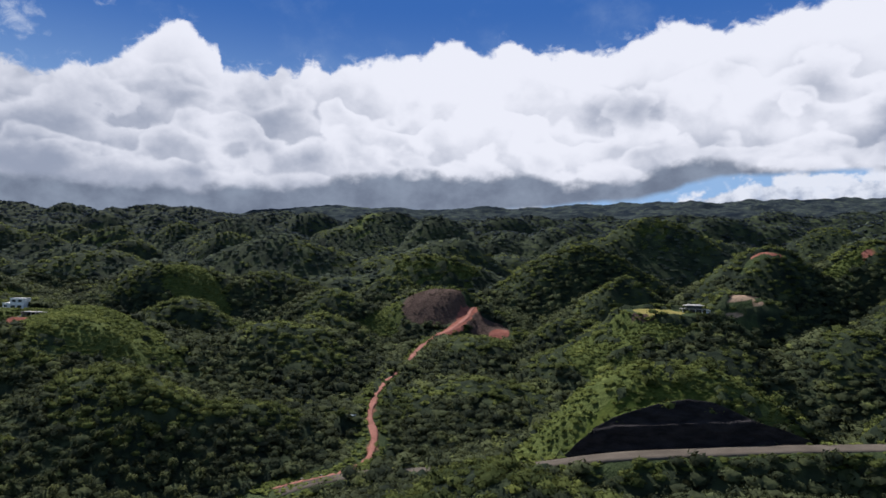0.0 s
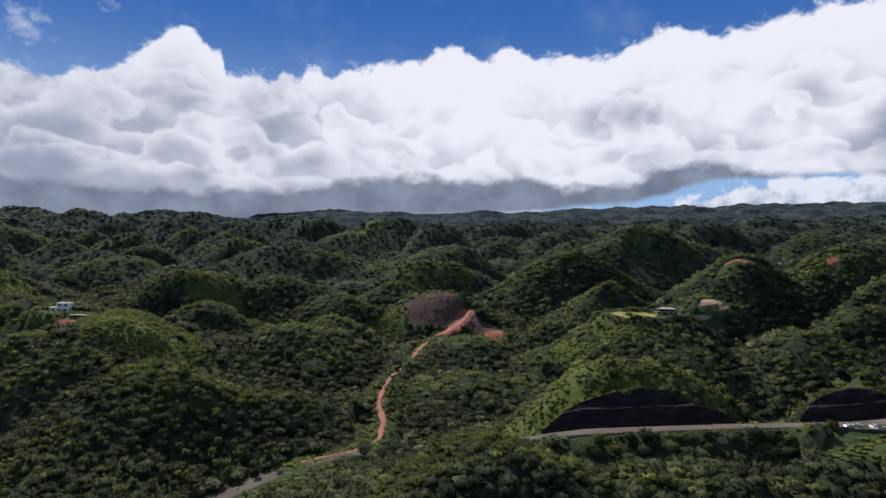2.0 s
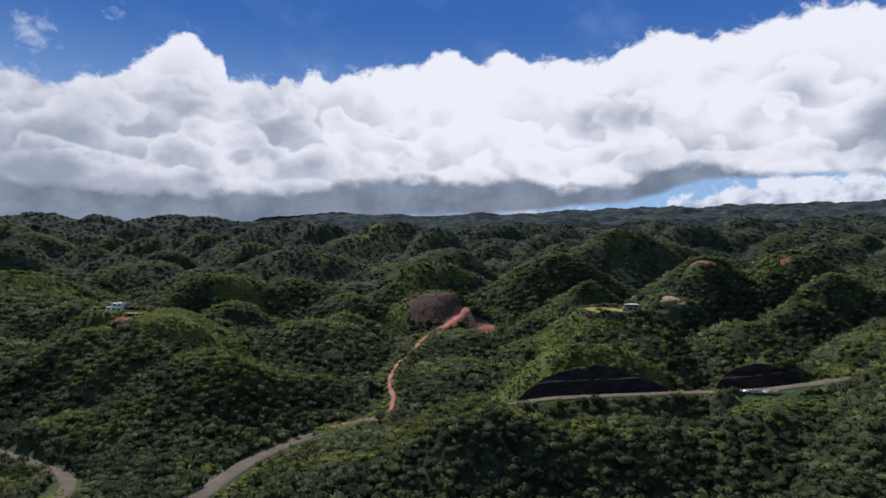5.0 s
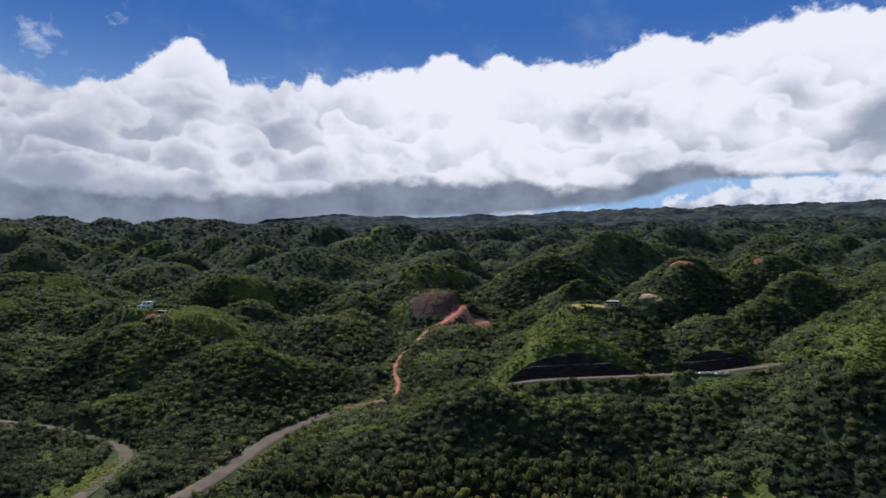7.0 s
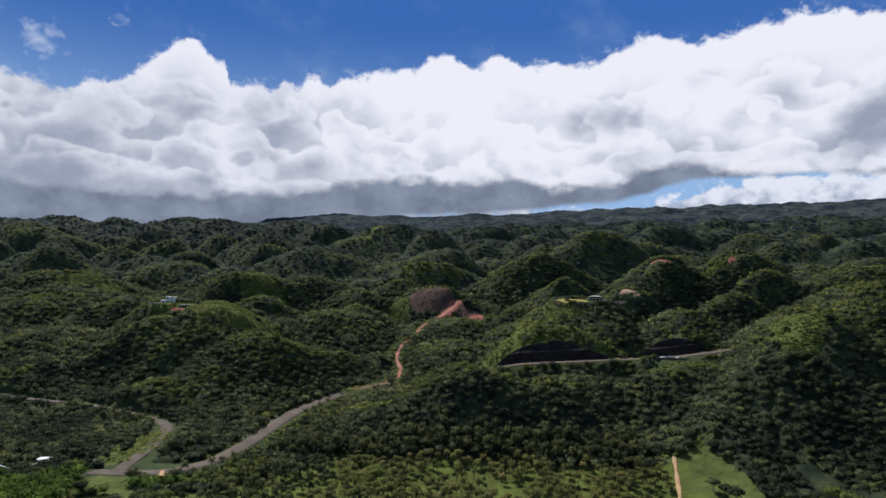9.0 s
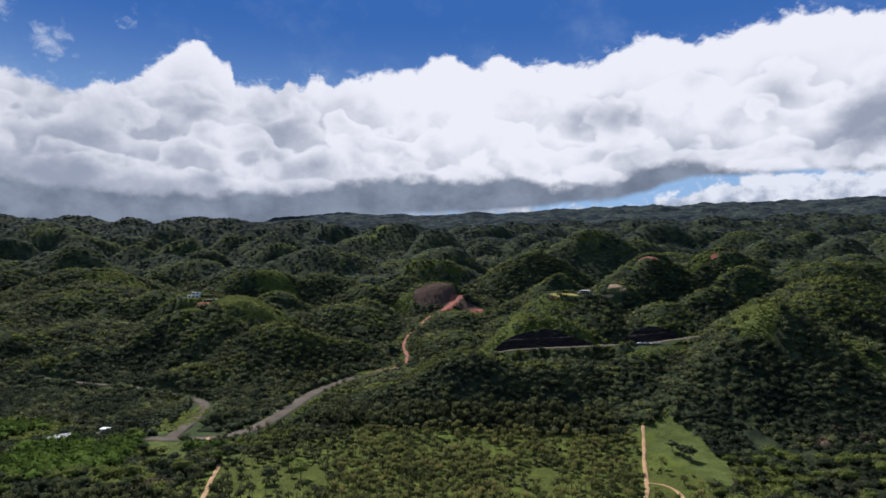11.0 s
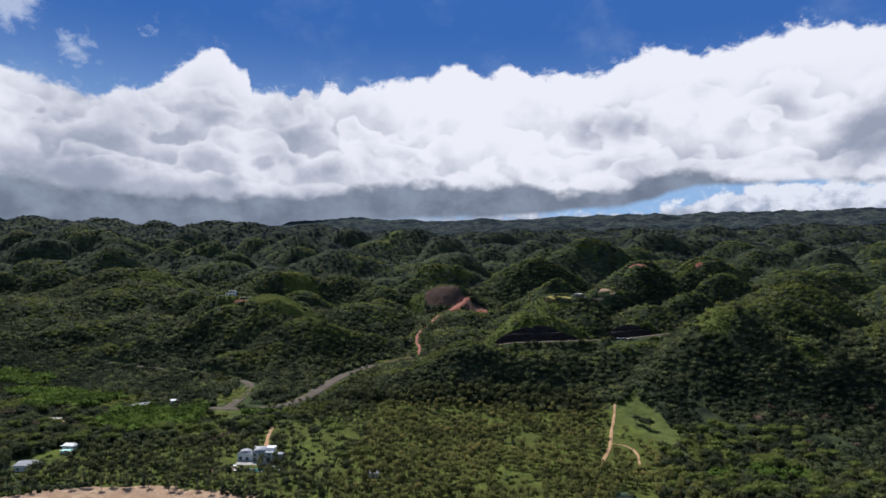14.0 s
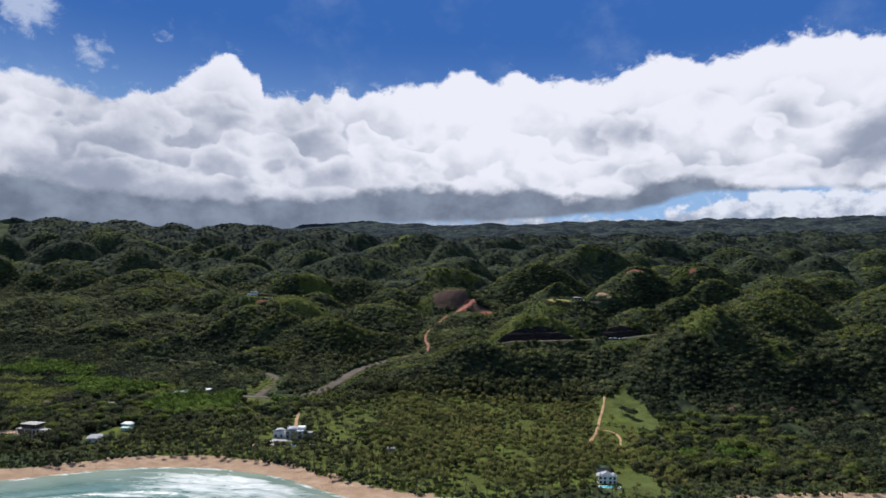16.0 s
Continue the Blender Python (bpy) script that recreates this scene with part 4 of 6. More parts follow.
CLEAR = [(-298, 434, 13, 8, 0), (214, 503, 15, 5, 5), (192, 493, 16, 3.4, 4), (-318, -88, 32, 15, 0), (-326, -96, 22, 8, 0), (-288, -100, 14, 6, 0), (-352, -66, 18, 8, 0), (-258, -114, 12, 5, 0), (-178, 108, 24, 10, 8), (-197, 125, 12, 26, 0), (150, 487, 30, 16, 0), (-313.6, 457.6, 24, 20.8, 0), (-22, 678, 40, 30, 0), (30, 650, 20.8, 20, 0), (-250, 444, 36, 16, -8), (-236, 408, 38, 24, -10), (148.8, 76, 20.8, 40, 0), (152, 32, 17.6, 24, 0), (122, 8, 11, 22, 0), (104, -130, 15, 32, 5), (-178, 78, 24, 14, 5), (-96, 12, 26, 28, 0), (-118, 28, 20, 14, 0), (-176, 50, 18, 12, 10), (-68, 122, 9, 13, 0), (-140, 56, 16, 10, 0), (-14, 82, 9, 9, 0), (79, 98, 12, 7, 0),
         (299.2, 652, 28.8, 6.4, 5), (428, 668, 32, 6.4, 8), (32, 76, 11.2, 11.2, 0), (-201.6, 142.4, 8, 24, 0), (-172, 1352, 6.4, 72, -25), (-256, 680, 11.2, 48, 45), (52.8, 280, 22.4, 8, 24), (196, 489.6, 24, 4, 0), (217.6, 512, 17.6, 4.8, 0)]


LIME = [(-325, 98, 34, 24, 0), (-236, 36, 34, 30, -25), (-206, 78, 16, 14, 0), (-384, 136, 30, 14, 0), (-260, -124, 14, 7, 0), (-470, 210, 56, 30, 0), (198, -62, 16, 11, 0), (160, -68, 9, 7, 0), (-160, 66, 12, 10, 0)]


def jittered(x0, x1, y0, y1, gap, seed):
    r = np.random.default_rng(seed)
    xs, ys = np.meshgrid(np.arange(x0, x1, gap), np.arange(y0, y1, gap))
    return (xs + r.uniform(-0.45, 0.45, xs.shape) * gap).ravel(), (ys + r.uniform(-0.45, 0.45, ys.shape) * gap).ravel()


def wooded(x, y):
    """Where trees stand."""
    ok = y - shore(x) > 34
    for line, half in ((MAIN_ROAD, 8.8), (SIDE_ROAD, 7.0), (WEST_ROAD, 6.0), (LANE, 5.5), (RED_TRACK, 0.8), (TRACK, 4.0), (BRANCH, 3.5)):
        d, _ = near_line(x, y, line)
        ok &= d > half
        if line is MAIN_ROAD:  # wider verge on the seaward side
            below, _ = near_line(x - 3, y + 3, line)
            ok &= ~((d < 17) & (below < d) & (x < -60)) & ~((d < 11) & (x > 34) & (y < 256))
        if line is SIDE_ROAD:
            ok &= ~((d < 12) & (y < 200))
        if line is RED_TRACK:
            dy = np.interp(x, [p[0] for p in RED_TRACK[6:]], [p[1] for p in RED_TRACK[6:]]) - y  # how far the track lies behind
            dy = np.where((dy > -2) & (y > 370) & (y < 640), dy, 99)
            ok &= ~(((d < 9) & (y > 590)) | (d < np.where((y > 395) & (y < 485), 2.6, 6.5)) | ((d < 9) & (y < 345)) | (dy < 20) & (d < 14) & (y > 480))
    for cutting in CUTTINGS:
        rise, on, foot, arch = cut_profile(x, y, cutting)
        ok &= ~(on & (rise > 0.0)) & ~((arch > 0.02) & (y > foot - 14) & (y <= foot))
    ok &= (cover(x, y, CLEAR) < 0.5) & (np.hypot((x - 180) / 30, (y - 213) / 15) > 1)
    ok &= (cover(x, y, GRASS) + (fbm(x, y, 15, 3, 9) - 0.5) * 1.9 < 0.52) | (value_noise(x / 6, y / 6, 9) > np.where(y > 730, 0.45, 0.80)) | (y < 115) | (cover(x, y, GRASS) < 0.05)
    for cx, cy, cz, rx, ry in YARDS:
        if cy > 130:
            continue
        ok &= (np.hypot((x - cx) / rx, (y - cy) / ry) > 0.9) & ~((np.abs(x - cx) < rx * 0.7) & (y < cy) & (y > cy - ry - 9))
    return ok


def in_plantation(x, y):
    return (cover(x, y, PLANTATION) > 0.5) & (y < 126 - 0.08 * np.maximum(x, 0))


def in_view(x, y, margin=60):
    """The land that lies ahead of the path's far end."""
    return np.abs(x) < 0.66 * (y + 560) + margin


def forest(name, x, y, radius, shapes, material, label, seed=1, squash=(0.6, 0.95), lift=1.3, merge=0.45):
    """Closed woodland: broad flat-topped crowns that grow into one another, a few standing above the rest."""
    ok = wooded(x, y) & in_view(x, y)
    x, y, radius = x[ok], y[ok], radius[ok]
    tall = value_noise(x / 3, y / 3, 17)
    z = height(x, y, False) + lift + radius * 0.3 + 2.6 * np.clip(tall - 0.72, 0, 1) / 0.28
    return grown(name, np.stack([x, y, z], -1), radius, shapes, material, label, "forest", seed, squash, merge)


def radii(n, lo, hi, seed):
    r = np.random.default_rng(seed)
    return lo + (hi - lo) * r.random(n) ** 1.3


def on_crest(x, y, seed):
    """Hilltops and spurs: lighter shrubs instead of tall trees, painting in the sunlit relief."""
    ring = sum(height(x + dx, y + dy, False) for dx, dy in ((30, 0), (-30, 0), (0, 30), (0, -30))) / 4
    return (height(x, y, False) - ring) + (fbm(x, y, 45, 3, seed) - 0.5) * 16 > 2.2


NEAR = [crown_shape(k, 1, 46, 0.85) for k in range(12)]
MID = [crown_shape(20 + k, 1, 20, 0.95) for k in range(10)]
FAR = [crown_shape(40 + k, 1, 6, 1.1) for k in range(8)]
UNDER = [crown_shape(60 + k, 1, 14, 1.5) for k in range(8)]
LOW = [crown_shape(80 + k, 1, 5, 1.9) for k in range(8)]
x, y = jittered(-640, 660, -115, 370, 4.7, 1)
keep = (~in_plantation(x, y) | (cover(x, y, LIME) > 0.5)) & ~((y < 90) & (x > -110) & (value_noise(x / 26, y / 26, 3) < 0.3))
x, y = x[keep], y[keep]
tone = fbm(x, y, 55, 2, 61)
lime = (cover(x, y, LIME) > 0.15) & (cover(x, y, LIME) + (fbm(x, y, 24, 3, 65) - 0.5) * 2.6 > 0.55) & (value_noise(x / 7, y / 7, 66) < 0.85)
bright = (tone > 0.64) & ~lime & (y < 150) & ((x < -110) | ((x > 120) & (y < 80)))
dry = (fbm(x, y, 18, 2, 64) > 0.74) & (y < 90)
lime, bright = lime & ~dry, bright & ~dry
# areas that get the leaf colour with shade put into it
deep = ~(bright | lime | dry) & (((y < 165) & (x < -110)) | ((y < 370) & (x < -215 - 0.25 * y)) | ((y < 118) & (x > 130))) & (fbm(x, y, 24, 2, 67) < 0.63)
forest("shaded_woodland", x[deep], y[deep], radii(deep.sum(), 2.3, 5.0, 27), NEAR, M_SHADED, "dark green broadleaf trees on the coastal plain, shade in their colour", 28, (0.6, 0.95))
dark = ~(bright | lime | dry | deep)
top = dark & (y > 190) & on_crest(x, y, 94)
forest("shrub_woodland", x[top], y[top], radii(top.sum(), 2.0, 4.6, 29), NEAR, M_CREST, "shrubby wood on the near spurs, lightened as sunlit crests", 30)
dark &= ~top
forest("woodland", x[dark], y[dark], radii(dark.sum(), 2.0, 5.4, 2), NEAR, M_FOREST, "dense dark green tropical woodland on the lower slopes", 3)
forest("light_woodland", x[bright], y[bright], radii(bright.sum(), 2.4, 5.0, 13), NEAR, M_BUSH, "bright green broadleaf trees on the coastal plain", 14, (0.6, 0.95))
forest("lime_trees", x[lime], y[lime], radii(lime.sum(), 4.0, 7.5, 23), NEAR, M_LIME, "lime green leafy trees massed on the coastal plain", 24, (0.55, 0.9), 3.2)
forest("dry_trees", x[dry], y[dry], radii(dry.sum(), 2.4, 4.4, 25), NEAR, M_DRY, "brownish half-bare trees on the coastal plain", 26, (0.6, 0.95))
x, y = jittered(-930, 930, 370, 800, 5.5, 4)
size, top = radii(len(x), 2.8, 6.6, 5), on_crest(x, y, 91)
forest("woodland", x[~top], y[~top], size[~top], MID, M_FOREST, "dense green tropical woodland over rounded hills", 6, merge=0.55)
forest("shrub_woodland", x[top], y[top], size[top] * 0.8, MID, M_CREST, "shrubby wood on the hilltops, lightened as sunlit crests", 7, (0.5, 0.8), 0.8, 0.6)


def canopy(name, xs, ys, gap, tall, material, label, seed, where=None):
    """A closed canopy seen from above: rounded crowns of many sizes side by side, in one sheet over the land."""
    X, Y = np.meshgrid(xs, ys)
    wob = (fbm(X, Y, gap * 1.3, 2, seed + 3) - 0.5) * gap * 0.7
    U, V = (X + wob) / gap, (Y - wob) / gap
    ci, cj = np.floor(U).astype(int), np.floor(V).astype(int)
    r = np.random.default_rng(seed)
    jx, jy, jr, jh = r.random((4, 256, 256))
    top, tone = np.zeros(X.shape), np.full(X.shape, 0.3)
    for di, dj in itertools.product((-1, 0, 1), (-1, 0, 1)):
        i, j = ci + di, cj + dj
        a, b = i % 256, j % 256
        d2 = (U - i - jx[a, b]) ** 2 + (V - j - jy[a, b]) ** 2
        size = 0.55 + 0.5 * jr[a, b]
        dome = np.sqrt(np.clip(1 - d2 / size**2, 0, 1)) * (0.45 + 0.75 * jh[a, b]) * size
        tone = np.where(dome > top, jr[b, a], tone)
        top = np.maximum(top, dome)
    top = top + (fbm(X, Y, 2.5, 2, seed + 5) - 0.5) * 0.35
    ok = wooded(X, Y)
    if where is not None:
        ok &= where(X, Y)
    Z = height(X, Y, False) + np.where(ok, 0.8 + top * tall, -1.6)
    keep = in_view(X, Y)
    n = np.arange(X.size).reshape(X.shape)
    f = np.stack([n[:-1, :-1], n[:-1, 1:], n[1:, 1:], n[1:, :-1]], -1).reshape(-1, 4)
    live = (ok | np.roll(ok, 1, 0) | np.roll(ok, 1, 1) | np.roll(ok, -1, 0) | np.roll(ok, -1, 1)) & keep
    f = f[live.ravel()[f].all(1)]
    used = np.unique(f)
    back = np.zeros(X.size, int)
    back[used] = np.arange(len(used))
    return tagged(new(name, np_mesh(name, np.stack([X, Y, Z], -1).reshape(-1, 3)[used], back[f], material, True, tone.ravel()[used])), label, "forest", kind="stuff")


def steps(lo, hi, a, b):
    """From lo to hi in steps that grow from a to b."""
    out = [lo]
    while out[-1] < hi:
        out.append(out[-1] + a + (b - a) * (out[-1] - lo) / (hi - lo))
    return np.array(out)


# low sheets under the trees, coloured dark to fill the gaps with shade
canopy("undergrowth", np.arange(-600, 620, 3.6), np.arange(-100, 376, 3.4), 5.2, 2.4, M_UNDER, "undergrowth and saplings between the trees, darkened as gap shade", 20, lambda a, b: ~in_plantation(a, b) & ((b > 60) | (value_noise(a / 20, b / 20, 6) > 0.4) | (a < -110)))
canopy("undergrowth", np.arange(-920, 920, 4.4), np.arange(370, 790, 4.2), 6.4, 2.6, M_UNDER, "undergrowth and saplings on the hills, darkened as gap shade", 21)
canopy("undergrowth", np.arange(-1300, 1300, 7.0), steps(790, 1330, 6.5, 9.0), 9.0, 3.0, M_UNDER, "undergrowth on the distant hills, darkened as gap shade", 22)
canopy("woodland", np.arange(-1700, 1700, 7.5), steps(1320, 1920, 7.0, 9.5), 12.0, 3.5, M_UNDER, "woodland floor over rounded hills, darkened as gap shade", 23)
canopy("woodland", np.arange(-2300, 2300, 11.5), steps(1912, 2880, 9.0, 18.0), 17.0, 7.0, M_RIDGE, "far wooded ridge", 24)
x, y = jittered(-1200, 1200, 798, 1330, 8.0, 51)
top = on_crest(x, y, 92) & (fbm(x, y, 120, 2, 93) > 0.42)
forest("shrub_woodland", x[top], y[top], radii(top.sum(), 2.8, 6.0, 57), FAR, M_CREST, "shrubby wood on distant hilltops, lightened as sunlit crests", 58, (0.5, 0.8), 0.8, 0.85)
x, y = x[~top], y[~top]
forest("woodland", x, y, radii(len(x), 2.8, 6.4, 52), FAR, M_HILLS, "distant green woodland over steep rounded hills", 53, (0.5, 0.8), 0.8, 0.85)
x, y = jittered(-1600, 1600, 1330, 1920, 12.0, 54)
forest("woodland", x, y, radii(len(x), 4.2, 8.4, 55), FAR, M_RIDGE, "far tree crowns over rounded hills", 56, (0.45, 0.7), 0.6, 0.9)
# scrub on the grassy slopes
x, y = jittered(-600, 620, 120, 1000, 2.8, 15)
bank, _ = near_line(x, y, MAIN_ROAD)
trail, _ = near_line(x, y, RED_TRACK)
keep = ((cover(x, y, GRASS) > 0.2) | ((bank < 27) & (bank > 7.4) & (x > 20)) | ((bank < 17) & (bank > 7.0)) | ((np.hypot((x - 180) / 34, (y - 208) / 20) < 1) & (y < 219)) | ((trail < 8) & (trail > 2.2))) & (value_noise(x / 7, y / 7, 4) > 0.16)
for cutting in CUTTINGS:
    rise, on, foot, arch = cut_profile(x, y, cutting)
    keep &= ~((arch > 0.02) & (y > foot - 4) & (on | (y <= foot)))
keep &= ~((np.hypot((x - 178) / 25, (y - 227) / 9) < 1))
keep = keep & (cover(x, y, REDS) < 0.4) & ((cover(x, y, SCORCH) < 0.5) | (value_noise(x / 3, y / 3, 12) > 0.80)) & (np.hypot((x - 150) / 32, (y - 489) / 18) > 1.0)
x, y = x[keep], y[keep]
z = height(x, y, False)
grown("scrub", np.stack([x, y, z + 0.2], -1), radii(len(x), 1.3, 2.8, 16), LOW, M_BUSH, "low bright green scrub on the grassy slopes", "scrub", 17, (0.35, 0.7), 0.8)

x, y = jittered(-70, 80, 630, 740, 2.6, 18)
d, _ = near_line(x, y, RED_TRACK)
keep = (cover(x, y, SCORCH) > 0.4) & (cover(x, y, REDS) < 0.5) & (d > 4) & (fbm(x, y, 9, 3, 19) > 0.47)
x, y = x[keep], y[keep]
grown("burnt_scrub", np.stack([x, y, height(x, y)], -1), radii(len(x), 0.5, 1.5, 19), LOW, M_DRY, "low brown burnt scrub on the scorched knoll", "scrub", 20, (0.4, 0.8), 0.6)


# ---- coconut palms ----
def palm_fronds(seed, fronds=10, steps=2):
    """The head of a coconut palm, radius about 3.4 m: arched fronds with drooping leaflets on both sides."""
    r = np.random.default_rng(seed)
    vs, fs, n = [], [], 0
    for k in range(fronds):
        a = 2 * np.pi * (k + r.uniform(-0.3, 0.3)) / fronds
        lift, long = r.uniform(0.1, 1.0), r.uniform(2.3, 3.2)
        t = np.linspace(0, 1, steps + 1)
        out = long * (t - 0.12 * t**2)
        up = long * (lift * t - (0.55 + 0.4 * lift) * t**2)
        wide = np.interp(t, [0, 0.25, 0.7, 1], [0.10, 0.55, 0.50, 0.05])
        c, s = math.cos(a), math.sin(a)
        mid = np.column_stack([out * c, out * s, up])
        side = np.column_stack([-s * wide, c * wide, -0.45 * wide])
        other = np.column_stack([s * wide, -c * wide, -0.45 * wide])
        vs.append(np.concatenate([mid + side, mid, mid + other]))
        m = steps + 1
        i = np.arange(steps)
        for lo in (0, m):
            q = n + lo + i[:, None]
            fs.append(np.concatenate([q + [0, 1, m + 1], q + [0, m + 1, m]]))
        n += 3 * m
    return np.concatenate(vs), np.concatenate(fs)


def palm_trunk(seed, tall, sides=4, rings=3):
    r = np.random.default_rng(seed)
    lean, a = r.uniform(0.2, 1.2), r.uniform(0, 6.28)
    t = np.linspace(0, 1, rings)
    cx, cy = lean * t**2 * math.cos(a), lean * t**2 * math.sin(a)
    w = np.interp(t, [0, 0.15, 1], [0.24, 0.17, 0.12])
    ang = np.arange(sides) * 2 * np.pi / sides
    v = np.stack([cx[:, None] + w[:, None] * np.cos(ang), cy[:, None] + w[:, None] * np.sin(ang), (t * tall)[:, None] + 0 * ang], -1).reshape(-1, 3)
    i, j = np.meshgrid(np.arange(rings - 1), np.arange(sides), indexing="ij")
    p, q = i * sides + j, i * sides + (j + 1) % sides
    f = np.concatenate([np.stack([p, q, q + sides], -1).reshape(-1, 3), np.stack([p, q + sides, p + sides], -1).reshape(-1, 3)])
    return v, f, (cx[-1], cy[-1], tall)


def palm_kind(seed, tall):
    tv, tf, top = palm_trunk(seed, tall)
    fv, ff = palm_fronds(seed)
    return (tv, tf), (fv + top, ff)


def plain_head(seed, fronds=21):
    """A palm head for the mass of the grove: each frond one bent blade."""
    r = np.random.default_rng(seed)
    a = 2 * np.pi * (np.arange(fronds) * 0.618 + r.uniform(-0.05, 0.05, fronds))
    lift = np.linspace(1.15, -0.35, fronds) + r.uniform(-0.15, 0.15, fronds)
    long, wide = r.uniform(2.5, 3.4, fronds), r.uniform(0.42, 0.66, fronds)
    c, s = np.cos(a), np.sin(a)
    mid_out, mid_up = long * 0.55, long * (0.55 * lift - 0.10)
    tip_out, tip_up = long * np.clip(1.0 - 0.2 * lift, 0.7, 1.0), long * (0.5 * lift - 0.50)
    base = np.stack([0.1 * c, 0.1 * s, 0 * c], -1)
    left = np.stack([mid_out * c - wide * s, mid_out * s + wide * c, mid_up - 0.15], -1)
    right = np.stack([mid_out * c + wide * s, mid_out * s - wide * c, mid_up - 0.15], -1)
    tip = np.stack([tip_out * c, tip_out * s, tip_up], -1)
    v = np.stack([base, left, right, tip], 1).reshape(-1, 3)
    k = np.arange(fronds)[:, None] * 4
    return v, np.concatenate([k + [0, 2, 1], k + [1, 2, 3]])


PALMS = [palm_kind(70 + k, h) for k, h in enumerate((5.0, 6.0, 7.0, 8.0, 5.5, 6.5))]
GROVE = []
for k, h in enumerate((4.2, 5.0, 5.8, 6.6, 4.6, 5.4)):
    tv, tf, top = palm_trunk(170 + k, h, 3, 2)
    hv, hf = plain_head(170 + k)
    GROVE.append(((tv, tf), (hv + top, hf)))
px, py = jittered(-335, 335, -200, 132, 5.4, 31)
pr = np.random.default_rng(32)
dens = np.where(in_plantation(px, py + 14 * (fbm(px, py, 30, 2, 73) - 0.5)), 0.80, np.where((py < -30) & (px < 335), 0.66, 0.0))
dens = np.where((px < -70) & (py < -50), 0.9 * smooth(fbm(px, py, 26, 2, 80), 0.36, 0.50), dens)
dens = np.where((fbm(px, py, 34, 3, 71) > 0.56) & (px > -100), dens * 0.3, dens)
sand_edge = py - shore(px) + 12 * (fbm(px, py, 22, 2, 74) - 0.5)
ok = (pr.random(len(px)) < dens) & (sand_edge > 20) & (cover(px, py, LIME) < 0.6) & ((cover(px, py, CLEAR) < 0.5) | (pr.random(len(px)) < np.where(px < -60, 0.12, 0.05)))
for line, half in ((TRACK, 4.6), (BRANCH, 4.2), (VILLA_TRACK, 3.5), (MAIN_ROAD, 7.0), (SIDE_ROAD, 6.0)):
    d, _ = near_line(px, py, line)
    ok &= d > half
for cx, cy, cz, rx, ry in YARDS:
    ok &= (np.hypot((px - cx) / rx, (py - cy) / ry) > (0.6 if cx == -121 else 0.8)) & ~((cx != -121) & (np.abs(px - cx) < rx * 0.5) & (py < cy) & (py > cy - ry - 8))
px, py = px[ok], py[ok]
pz = height(px, py) - 0.1
near_edge = np.argsort(py - shore(px), kind="stable")
single, rest = near_edge[:300], near_edge[300:]
spots = np.stack([px, py, pz], -1)[rest]
dim = (spots[:, 0] < -62 + 40 * (fbm(spots[:, 0], spots[:, 1], 40, 2, 79) - 0.5)) | (spots[:, 0] > 140)
for pick, leaf, label, seed in ((~dim, M_PALM, "dense grove of olive green coconut palms", 33), (dim, M_FROND, "dark green coconut palms behind the beach", 43)):
    grown("palm_grove_trunks", spots[pick], np.full(pick.sum(), 1.0), [k[0] for k in GROVE], M_TRUNK, "slender grey coconut palm trunks of the grove", "palm trunks", seed, (0.75, 1.3))
    grown("palm_grove", spots[pick], np.full(pick.sum(), 1.0), [k[1] for k in GROVE], leaf, label, "palm grove", seed, (0.75, 1.3))
palm_models = []
for k, ((tv, tf), (fv, ff)) in enumerate(PALMS):
    root = new("coconut_palm")
    a = new("trunk", np_mesh("trunk", tv, tf, M_TRUNK, True))
    b = new("fronds", np_mesh("fronds", fv, ff, M_FROND if k % 3 else M_PALM, False, 0.2 + 0.13 * k))
    a.parent = b.parent = root
    tagged(root, "slender coconut palm with arched olive green fronds near the beach", "palm", "coconut palms along the beach")
    palm_models.append(root)
for n_, i in enumerate(single):
    m = pose(px[i], py[i], pz[i], 0, 0, float(pr.uniform(0, 360)))
    model = palm_models[n_ % len(palm_models)]
    if n_ < len(palm_models):
        model.matrix_world = m
    else:
        copy_thing(model, m)

# shrubs under the palms and behind the sand
ux, uy = jittered(-335, 335, -200, 128, 3.4, 38)
ur = np.random.default_rng(39)
belt = uy - shore(ux) + 10 * (fbm(ux, uy, 18, 2, 75) - 0.5)
dens = np.where(in_plantation(ux, uy), 0.05 + 0.3 * (fbm(ux, uy, 22, 2, 76) > 0.58), np.where(uy < -30, 0.42, 0.0))
dens = np.where((belt > 21) & (belt < 36), 0.85, dens)
ok = (ur.random(len(ux)) < dens) & (belt > 21) & ((cover(ux, uy, CLEAR) < 0.5) | (ur.random(len(ux)) < 0.12))
for line, half in ((TRACK, 2.6), (BRANCH, 2.2), (VILLA_TRACK, 2.5)):
    d, _ = near_line(ux, uy, line)
    ok &= d > half
for cx, cy, cz, rx, ry in YARDS:
    ok &= np.hypot((ux - cx) / rx, (uy - cy) / ry) > 0.8
ux, uy = ux[ok], uy[ok]
pos = np.stack([ux, uy, height(ux, uy) + 0.5], -1)
tint = fbm(ux, uy, 16, 2, 77)
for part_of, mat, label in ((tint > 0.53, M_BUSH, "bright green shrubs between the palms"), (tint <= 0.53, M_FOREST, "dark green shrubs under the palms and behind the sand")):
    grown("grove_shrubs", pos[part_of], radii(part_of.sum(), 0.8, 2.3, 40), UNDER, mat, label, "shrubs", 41)

